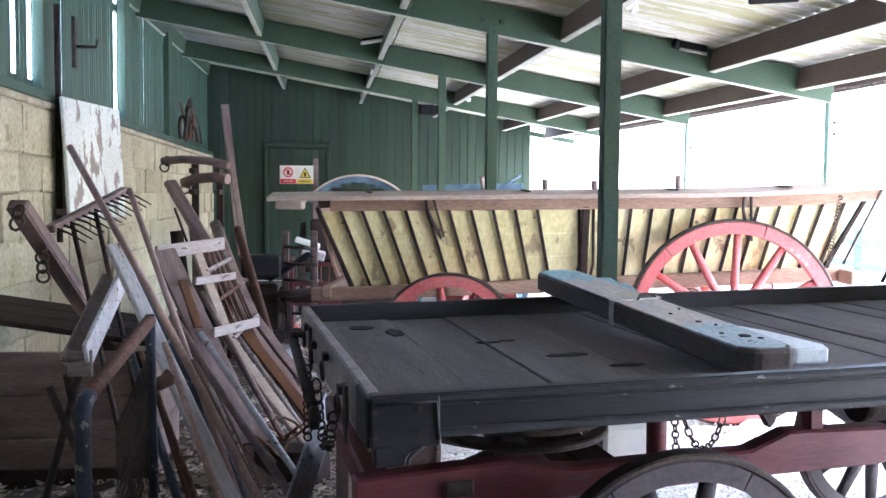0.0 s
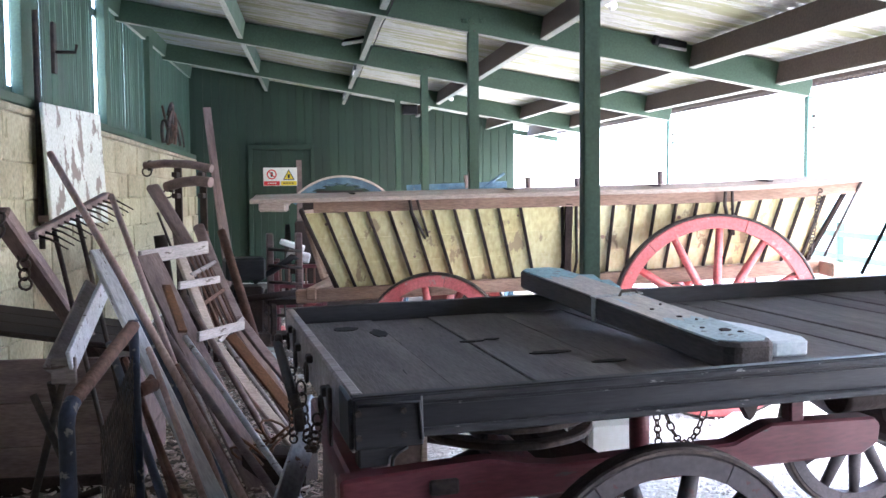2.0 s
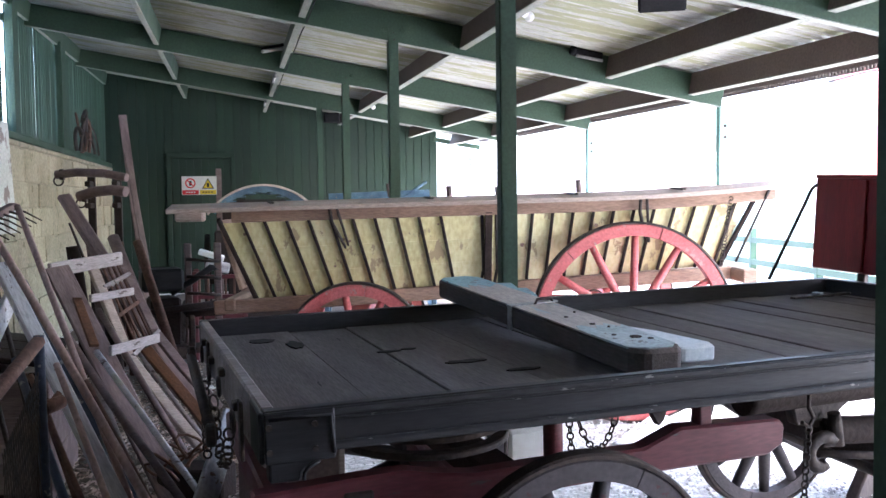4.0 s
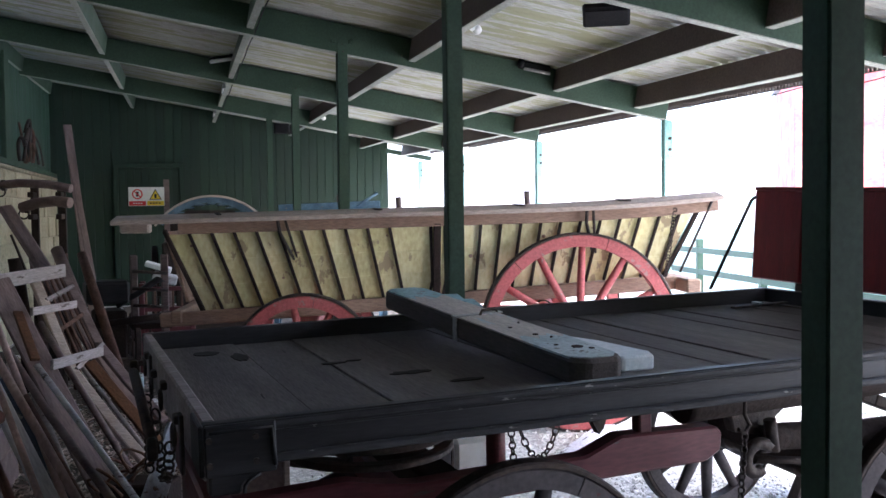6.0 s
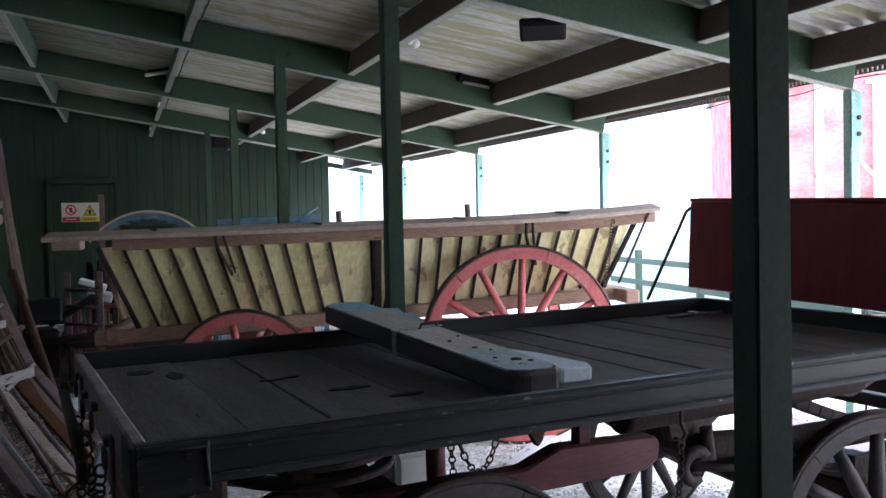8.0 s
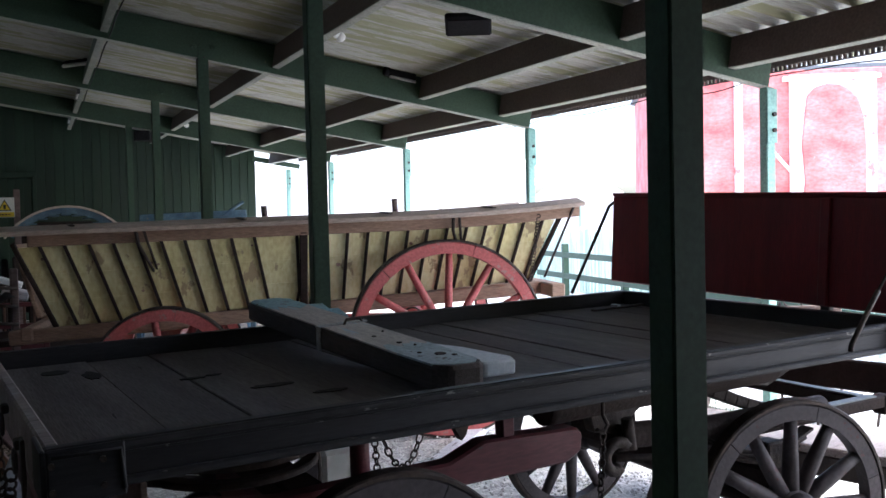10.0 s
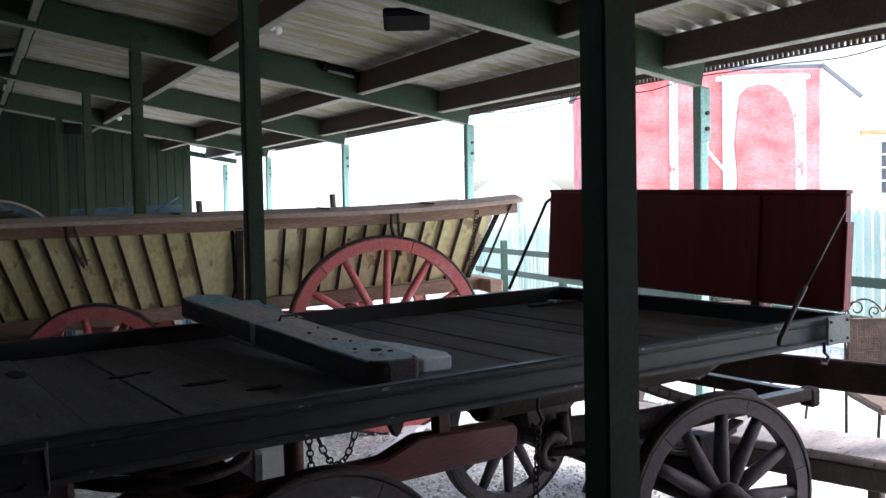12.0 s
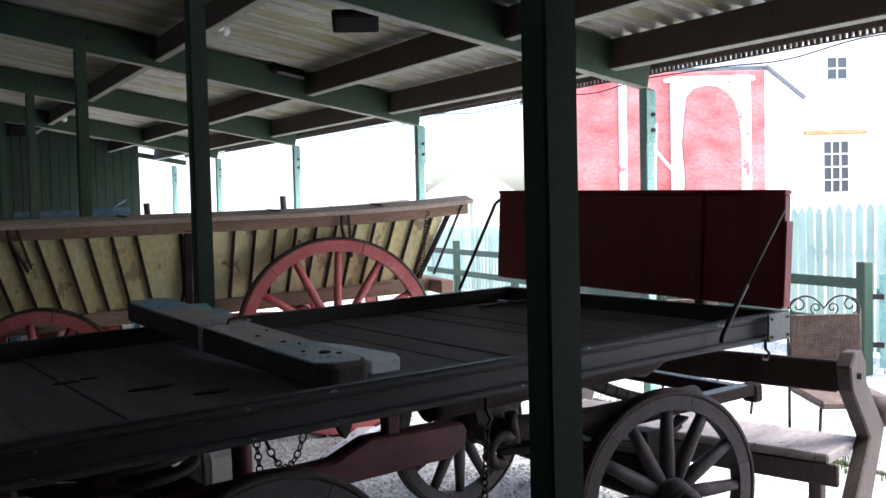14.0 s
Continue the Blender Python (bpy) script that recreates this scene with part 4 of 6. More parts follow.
def build_wagon():
    wagon = thing("harvest_wagon", pose(1.23, 7.15, 0, 0, 0, -11.6), "old harvest wagon with faded yellow sides and red wheels", "wagon")
    u0, u1 = -1.28, 2.98

    def rail_z(u):
        s = (u - u0) / (u1 - u0)
        return 1.555 + 0.075 * s + 0.05 * max(0, (s - 0.7) / 0.3) ** 2

    def sill_z(u):
        return 0.88 + 0.055 * (u + 1)

    for side in (0, 1):
        def place(u, v, z):
            return (u, v if side == 0 else 1.62 - v, z)
        n = 10
        us = [u0 + (u1 - u0) * i / n for i in range(n + 1)]
        cap, face = bmesh.new(), bmesh.new()
        lean_in = 0.035 if side == 0 else -0.035
        sweep(cap, [place(u, -0.03, rail_z(u)) for u in us], 0.17, 0.032, lean_in)
        sweep(face, [place(u, 0.02, rail_z(u) - 0.065) for u in us[1:]], 0.035, 0.085, 0)
        part("top_rail", cap, PALE_WOOD, wagon, "bleached bare wood top rail")
        part("rave_board", face, RAIL_WOOD, wagon, "reddish brown bare board")
        # side boards, in three strakes
        for k in range(3):
            f0, f1 = k / 3, (k + 1) / 3
            bm = bmesh.new()
            for a, b in ((-0.93, 0.95), (0.99, 2.80)):
                corners = []
                for u in (a, b):
                    for f in (f0 + 0.001, f1 - 0.001):
                        z = sill_z(u) + (rail_z(u) - 0.11 - sill_z(u)) * f
                        flare = (0.18 * (1 - f)) if u == -0.93 else (-0.15 * (1 - f) if u == 2.80 else 0)
                        corners.append((u + flare, 0.30 - 0.25 * f, z))
                vs = [bm.verts.new(place(x, y + o, z)) for o in (0, 0.02) for x, y, z in corners]
                for q in ((0, 1, 3, 2), (4, 6, 7, 5), (0, 2, 6, 4), (1, 5, 7, 3), (0, 4, 5, 1), (2, 3, 7, 6)):
                    bm.faces.new([vs[i] for i in q])
            bmesh.ops.recalc_face_normals(bm, faces=bm.faces)
            part("side_board", bm, YELLOW, wagon)
        part("sill", beam(place(-1.05, 0.30, sill_z(-1.05) - 0.05), place(2.75, 0.30, sill_z(2.75) - 0.05), 0.09, 0.10, 0.01), RAIL_WOOD, wagon)
        ribs = [(-0.94 + 0.155 * i, 0.19 - 0.009 * i) for i in range(11)] + [(1.26 + 0.144 * i, -0.02 - 0.006 * i) for i in range(11)]
        for top, shift in ribs:
            zb, zt = sill_z(top) + 0.005, rail_z(top) - 0.10
            part("rib", beam(place(top + shift, 0.283, zb), place(top, 0.028, zt), 0.022, 0.016, 0.003, (0, 1, 0)), DARK_WOOD, wagon)
        rng = random.Random(31 + side)
        for k in range(14):
            u, f = rng.uniform(-0.85, 2.65), rng.uniform(0.12, 0.9)
            if 0.8 < u < 1.1:
                continue
            z = sill_z(u) + (rail_z(u) - 0.11 - sill_z(u)) * f
            y = 0.297 - 0.25 * f
            part("knot", tube([place(u, y + 0.004, z), place(u, y - 0.0015, z)], rng.uniform(0.008, 0.016), 9), RAIL_WOOD, wagon)
        for u in (0.90, 1.0):
            part("iron_strap", tube([place(u, 0.01, rail_z(u) - 0.03), place(u + 0.02, 0.22, sill_z(u) + 0.10), place(u - 0.01, 0.25, sill_z(u) - 0.05)], 0.011, 6), IRON, wagon)
        part("standard", beam(place(0.95, 0.255, sill_z(0.95) - 0.06), place(0.95, 0.015, rail_z(0.95) - 0.08), 0.055, 0.035, 0.006, (0, 1, 0)), DARK_WOOD, wagon)
        for u in (-0.14, 2.02):
            part("rave_iron", tube([place(u - 0.02, -0.09, rail_z(u) - 0.02), place(u - 0.01, -0.02, rail_z(u) - 0.12), place(u + 0.08, 0.18, rail_z(u) - 0.34)], 0.012, 6), IRON, wagon)
            part("rave_iron", tube([place(u + 0.03, -0.06, rail_z(u) - 0.03), place(u + 0.10, 0.18, rail_z(u) - 0.34)], 0.010, 6), IRON, wagon)
        part("chain", bm_chain(bmesh.new(), place(2.66, 0.0, rail_z(2.66) - 0.06), place(2.62, 0.10, sill_z(2.6) + 0.02), 0.0, 22, 0.014), IRON, wagon)
        part("end_stay", tube([place(2.93, -0.03, rail_z(2.93) - 0.01), place(2.76, 0.20, 1.12)], 0.010, 6), IRON, wagon)
        part("end_standard", beam(place(-0.95, 0.03, rail_z(-0.95) - 0.08), place(-0.74, 0.29, sill_z(-0.8)), 0.03, 0.04, 0.004, (0, 1, 0)), DARK_WOOD, wagon)
        part("end_standard", beam(place(2.84, 0.03, rail_z(2.84) - 0.08), place(2.66, 0.29, sill_z(2.6)), 0.03, 0.04, 0.004, (0, 1, 0)), DARK_WOOD, wagon)
        for u in (-0.55, 0.55, 1.55, 2.3):
            part("cleat", beam(place(u, -0.10, rail_z(u) + 0.022), place(u - 0.05, 0.06, rail_z(u) + 0.03), 0.03, 0.012, 0.003), IRON, wagon)
        rear = 0 if side == 0 else 1.62
        build_wheel(wagon, (1.96, rear, 0.715), 0.715, 12, 0.12, WHEEL_RED, IRON, felloe=0.085, width=0.095, turn=13)
        build_wheel(wagon, (0.0, rear, 0.515), 0.515, 10, 0.11, WHEEL_RED, IRON, felloe=0.08, width=0.095, turn=9)
    part("floor", box((0.9, 0.81, 0.93), (3.6, 1.0, 0.04), 0.004, Matrix.Rotation(radians(-3.1), 3, "Y")), RAIL_WOOD, wagon)
    part("cross_beam", box((2.80, 0.81, 1.03), (0.11, 1.62, 0.10), 0.012), RAIL_WOOD, wagon)
    part("cross_beam", box((-0.93, 0.81, 0.85), (0.08, 1.14, 0.09), 0.010), RAIL_WOOD, wagon)
    part("axle", box((0, 0.81, 0.515), (0.10, 1.5, 0.10), 0.01), WHEEL_RED, wagon)
    part("axle", box((1.96, 0.81, 0.715), (0.10, 1.5, 0.10), 0.01), WHEEL_RED, wagon)
    part("bolster", box((0, 0.81, 0.72), (0.14, 1.2, 0.14), 0.01), WHEEL_RED, wagon)
    part("pole", box((0.95, 0.81, 0.62), (2.2, 0.09, 0.10), 0.01, Matrix.Rotation(radians(-6), 3, "Y")), WHEEL_RED, wagon)
    part("front_board", box((-0.90, 0.81, 1.22), (0.03, 1.30, 0.52), 0.006, Matrix.Rotation(radians(-16), 3, "Y")), RAIL_WOOD, wagon)
    part("block", box((-1.15, 0.05, 1.50), (0.20, 0.10, 0.07), 0.012), PALE_WOOD, wagon)
    for u, v, z, h in ((0.72, 1.50, 1.68, 0.10), (1.14, 1.50, 1.68, 0.09), (1.84, 1.50, 1.70, 0.12)):
        part("stake", tube([(u, v, 1.5), (u - 0.015, v, z + h - 0.06)], 0.026, 8), OLD_WOOD, wagon)
    return wagon


build_cart()
build_loose_beam()
build_wagon()


# ---- outside ----
EYE_SIDE, AHEAD, ACROSS = Vector((0.51, 0.65, 0)), Vector((0.524, 0.852, 0)), Vector((0.852, -0.524, 0))


def yard(d, l, z=0.0):
    """A place in the yard, d metres out and l metres along the front of the red building."""
    return EYE_SIDE + AHEAD * d + ACROSS * l + Vector((0, 0, z))


def yard_pose(d, l, z=0.0, turn=0.0):
    p = yard(d, l, z)
    return pose(p.x, p.y, p.z, 0, 0, -31.6 + turn)


def build_window(parent, x, z, w, h, cols, rows):
    win = new("window")
    win.parent, win.matrix_basis = parent, pose(x, 0, z)
    part("reveal", box((0, 0.035, 0), (w + 0.16, 0.03, h + 0.16), 0), RENDER_WHITE, win)
    for i in range(cols):
        for j in range(rows):
            part("pane", box((w * ((i + 0.5) / cols - 0.5), 0.0, h * ((j + 0.5) / rows - 0.5)), (w / cols - 0.04, 0.012, h / rows - 0.04), 0), GLASS, win)
    for i in range(cols + 1):
        part("glazing_bar", box((w * (i / cols - 0.5), -0.005, 0), (0.04, 0.045, h + 0.04), 0.004), WHITE, win)
    for j in range(rows + 1):
        part("glazing_bar", box((0, -0.012, h * (j / rows - 0.5)), (w + 0.04, 0.03, 0.04), 0.004), WHITE, win)
    part("sill", box((0, -0.06, -h / 2 - 0.07), (w + 0.2, 0.16, 0.06), 0.008), RENDER_WHITE, win)


def build_buildings():
    red = thing("red_building", yard_pose(18.4, 1.45), "red-painted rendered outbuilding with a flaked blocked doorway", "building")
    part("wall", box((2.2, 2.5, 2.1), (4.4, 5.0, 4.2), 0.02), RENDER_RED, red)
    part("roof", prism([(-0.1, 4.2), (4.45, 4.2), (4.45, 4.28), (-0.1, 4.28)], 5.0, pose(0, 2.53, 0)), SLATE, red)
    part("verge_board", beam((4.40, -0.05, 4.26), (5.15, -0.05, 3.62), 0.10, 0.07, 0.006), SLATE, red)
    part("verge_wall", prism([(4.40, 0.0), (5.1, 0.0), (5.1, 3.62), (4.40, 4.2)], 0.2, pose(0, 0.2, 0)), RENDER_WHITE, red, "limewashed lean-to wall")
    part("blocked_door", box((3.33, -0.03, 2.3), (1.56, 0.07, 3.6), 0.01), RENDER_FLAKED, red, "flaked pale render round a blocked opening")
    arch = [(-0.52, 0.0), (0.52, 0.0), (0.57, 1.4), (0.56, 1.9), (0.52, 2.4), (0.42, 2.72), (0.26, 2.90), (0.08, 2.99), (-0.14, 3.01), (-0.36, 2.95), (-0.50, 2.80), (-0.55, 2.4), (-0.60, 1.9), (-0.55, 1.2), (-0.60, 0.6)]
    part("infill", prism(arch, 0.05, pose(3.36, -0.07, 0.9), 0.02), RENDER_RED, red, "red-painted infill")
    part("lintel", box((3.3, -0.06, 4.03), (1.75, 0.12, 0.08), 0.01), RENDER_WHITE, red)
    part("white_strip", box((1.62, -0.02, 2.2), (0.16, 0.05, 3.8), 0.02), RENDER_FLAKED, red)
    part("downpipe", tube([(2.25, -0.08, 3.2), (2.22, -0.08, 2.0), (2.25, -0.08, 0.3)], 0.03, 8), WHITE, red)
    part("strut", tube([(2.22, -0.08, 2.7), (2.55, -0.08, 2.3)], 0.03, 8), WHITE, red)
    house = thing("white_house", yard_pose(26, 8.2), "limewashed two-storey house with small-paned windows", "house")
    part("wall", box((8, 3, 3.6), (16, 6, 7.2), 0.03), RENDER_WHITE, house)
    part("roof", prism([(-0.4, 7.15), (16.4, 7.15), (16.4, 7.3), (13, 9.5), (3, 9.5), (-0.4, 7.3)], 6.6, pose(0, 3, 0)), SLATE, house)
    build_window(house, 1.98, 2.55, 0.70, 1.42, 3, 4)
    build_window(house, 2.02, 5.25, 0.56, 0.62, 2, 2)
    build_window(house, 7.6, 2.55, 0.70, 1.42, 3, 4)
    build_window(house, 7.6, 5.25, 0.56, 0.62, 2, 2)
    part("lintel", box((1.95, -0.06, 3.50), (1.7, 0.14, 0.12), 0.02), OCHRE, house, "ochre stone hood over the window")
    # pale buildings further along the yard
    shed = thing("glass_house", yard_pose(30, -1.5), "pale distant greenhouse with a gabled roof", "greenhouse")
    part("wall", box((1.6, 2, 1.0), (3.2, 4, 2.0), 0.02), WHITE, shed)
    part("roof", prism([(-0.15, 1.95), (3.35, 1.95), (1.6, 3.2)], 4.3, pose(0, 2, 0)), WHITE, shed)
    for x in (0.5, 1.6, 2.7):
        part("glazing_bar", box((x, -0.02, 1.0), (0.06, 0.05, 1.9), 0.004), GREEN_PALE, shed)
    barn = thing("long_barn", yard_pose(38, -24), "long pale rendered barn far across the yard", "barn")
    part("wall", box((11, 3, 1.5), (22, 6, 3.0), 0.02), RENDER_WHITE, barn)
    part("roof", prism([(-0.3, 2.95), (22.3, 2.95), (21.6, 4.2), (0.4, 4.2)], 6.6, pose(0, 3, 0)), RENDER_WHITE, barn)


def build_fences():
    rng = random.Random(6)
    fence = thing("picket_fence", pose(10.6, 21.0, 0, 0, 0, -96.3), "weathered pale green picket fence", "fence")
    n = 123
    for i in range(n):
        x, h = 0.13 * i, 1.28 + 0.27 * min(1, i / 105) ** 2 + rng.uniform(-0.03, 0.03)
        part("picket", prism([(-0.053, 0.05), (0.053, 0.05), (0.053, h - 0.06), (0.012, h), (-0.012, h), (-0.053, h - 0.06)], 0.02, pose(x, rng.uniform(-0.006, 0.006), 0, 0, rng.uniform(-1, 1), 0)), FENCE, fence)
    for z in (0.35, 1.05):
        part("rail", box((0.13 * n / 2, 0.04, z), (0.13 * n, 0.04, 0.08), 0.005), FENCE, fence)
    for k in range(8):
        part("fence_post", box((0.13 * n * k / 7, 0.09, 0.62), (0.09, 0.09, 1.24), 0.006), FENCE, fence)
    rail = thing("rail_fence", pose(8.05, 6.03, 0, 0, 0, 82.5 - 90), "green post and rail fence beside the yard", "fence")
    for k in range(7):
        part("fence_post", box((0, 2.35 * k, 0.52), (0.11, 0.10, 1.04), 0.008), GREEN, rail)
    for k in range(6):
        for z in (0.46, 0.84):
            part("rail", box((-0.03, 2.35 * k + 1.175, z), (0.04, 2.36, 0.10), 0.006), GREEN, rail)
    gate = thing("garden_gate", pose(8.13, 5.97, 0, 0, 0, -58), "weathered green boarded gate ajar", "gate")
    for k in range(5):
        part("board", box((0.09 + 0.15 * k, 0, 0.50), (0.12, 0.025, 0.86), 0.004), GREEN_PALE, gate)
    for z in (0.25, 0.75):
        part("ledge", box((0.39, 0.03, z), (0.78, 0.03, 0.09), 0.004), GREEN_PALE, gate)
    for z in (0.28, 0.72):
        part("hinge", box((0.0, -0.02, z), (0.14, 0.012, 0.05), 0.003), IRON, gate)


def build_seats():
    bench = thing("plank_bench", pose(4.22, 3.36, 0, 0, 0, 18), "weathered wooden bench with angled end frames", "bench")
    side = [(-0.10, 0.85), (-0.03, 0.91), (0.06, 0.91), (0.11, 0.85), (0.12, 0.76), (0.38, 0.50), (0.17, 0.16), (0.06, 0.0), (-0.20, 0.0), (-0.06, 0.20), (0.17, 0.48), (-0.07, 0.74)]
    for y in (0.0, 1.65):
        part("end_frame", prism(side, 0.07, pose(0, y, 0), 0.008), BENCH_WOOD, bench)
        part("arm_roll", tube([(0.42, y - 0.05, 0.56), (0.42, y + 0.05, 0.56)], 0.075, 16), BENCH_WOOD, bench)
        part("peg", tube([(-0.005, y - 0.055, 0.80), (-0.005, y - 0.03, 0.80)], 0.016, 6), IRON, bench)
    part("back_plank", box((-0.06, 0.82, 0.80), (0.04, 1.57, 0.145), 0.008), DARK_WOOD, bench, "dark back plank")
    part("seat", box((0.02, 0.82, 0.44), (0.42, 1.57, 0.05), 0.008), GREY_WOOD, bench, "sun-bleached seat board")
    part("apron", box((-0.185, 0.80, 0.375), (0.03, 1.62, 0.10), 0.006), BENCH_WOOD, bench)
    for y in (0.1, 1.5):
        part("leg", box((-0.15, y, 0.20), (0.06, 0.06, 0.40), 0.006), BENCH_WOOD, bench)
    for d, l, turn in ((6.2, 2.36, 0), (7.4, 1.75, 12)):
        chair = thing("garden_chair", yard_pose(d, l, 0, turn), "brown wicker garden chair with scrolled iron back", "chair", "wicker garden chairs")
        part("backrest", box((0, 0, 0.67), (0.46, 0.02, 0.36), 0.01), WICKER, chair)
        bm = bmesh.new()
        for k in range(34):
            bm_box(bm, (0, -0.011, 0.498 + 0.0104 * k), (0.45, 0.010, 0.007))
        for k in range(30):
            bm_box(bm, (-0.22 + 0.0152 * k, -0.012, 0.67), (0.006, 0.012, 0.35))
        tagged(part("weave", bm, WICKER, chair), kind="stuff")
        part("seat", box((0, -0.30, 0.36), (0.48, 0.56, 0.05), 0.015), WICKER, chair)
        for s in (-1, 1):
            part("back_post", tube([(0.235 * s, 0, 0.0), (0.235 * s, 0, 0.45), (0.24 * s, 0.02, 0.88)], 0.010, 8), IRON, chair)
            part("leg", tube([(0.22 * s, -0.52, 0.36), (0.24 * s, -0.55, 0.18), (0.21 * s, -0.56, 0.0)], 0.010, 8), IRON, chair)
            part("scroll", tube([(s * (0.17 + (0.055 - 0.006 * q) * math.cos(q)), 0, 0.91 + (0.055 - 0.006 * q) * math.sin(q)) for q in np.linspace(-1.2, 6.2, 22)], 0.006, 6), IRON, chair)
            part("scroll", tube([(s * (0.055 + (0.035 - 0.004 * q) * math.cos(q)), 0, 0.89 + (0.035 - 0.004 * q) * math.sin(q)) for q in np.linspace(-1.2, 6.2, 18)], 0.005, 6), IRON, chair)
        part("top_bar", tube([(0.24 * q, 0.01, 0.885 + 0.085 * (1 - abs(2 * abs(q) - 1) ** 2.2)) for q in np.linspace(-1, 1, 29)], 0.007, 6), IRON, chair)
    block = thing("concrete_block", pose(1.76, 5.0, 0, 0, 0, 8), "pale concrete block standing under the cart", "block")
    part("body", box((0, 0, 0.25), (0.25, 0.30, 0.50), 0.02), RENDER_WHITE, block)


def build_yard():
    rng = random.Random(9)
    path = tagged(part("pavement", box((6.2, 8.5, 0.006), (1.7, 11.0, 0.02), 0), MORTAR), "path of grey block pavers through the gravel", "pavement", kind="structure")
    mesh = None
    for i in range(8):
        for j in range(34):
            x, y = 5.45 + 0.205 * i, 3.6 + 0.105 * 2 * j + (0.05 if i % 2 else 0)
            if mesh is None:
                ob = part("paver", box((0, 0, 0), (0.198, 0.20, 0.03), 0.005), PAVER, path)
                mesh = ob.data
            else:
                ob = new("paver", mesh)
                ob.parent = path
            ob.location = (x, y, 0.014 + rng.uniform(-0.002, 0.003))
    verts, faces = [], []
    for k in range(2600):
        x, y = (rng.uniform(5.2, 5.5), rng.uniform(3.2, 9)) if k % 3 else (rng.uniform(8, 12), rng.uniform(5, 13))
        q, h = rng.uniform(0, 6.28), rng.uniform(0.03, 0.11)
        b = len(verts)
        c, s = 0.004 * math.cos(q), 0.004 * math.sin(q)
        verts += [(x - c, y - s, 0), (x + c, y + s, 0), (x + 5 * s, y - 5 * c, h)]
        faces.append((b, b + 1, b + 2))
    me = bpy.data.meshes.new("grass_tufts")
    me.from_pydata(verts, [], faces)
    me.materials.append(GRASS_GREEN)
    tagged(new("grass_tufts", me), "sparse green grass tufts among the gravel", "grass", kind="stuff")


build_buildings()
build_fences()
build_seats()
build_yard()


# ---- the heap of farm tools along the stone wall ----
def lean(name, p0, p1, w, h, mat, label, category, bev=0.006, up=(0, 0, 1), group=""):
    """A long timber that leans from p0 up to p1, as a thing of its own."""
    a, b = Vector(p0), Vector(p1)
    m = Matrix.Translation(a) @ along(a, b, up).to_4x4()
    ob = part(name, bm_box(bmesh.new(), ((b - a).length / 2, 0, 0), ((b - a).length, w, h), None, bev), mat)
    ob.matrix_basis = m
    return tagged(ob, label, category, group)


def down(p0, p1):
    """The point where the line from p1 through p0 meets the floor."""
    a, b = Vector(p0), Vector(p1)
    s = (a.z - 0.02) / (b.z - a.z)
    return a - (b - a) * s


def rod(name, pts, r, mat, label, category, n=10, r_end=None):
    return tagged(part(name, tube(pts, r, n, r_end=r_end), mat), label, category)


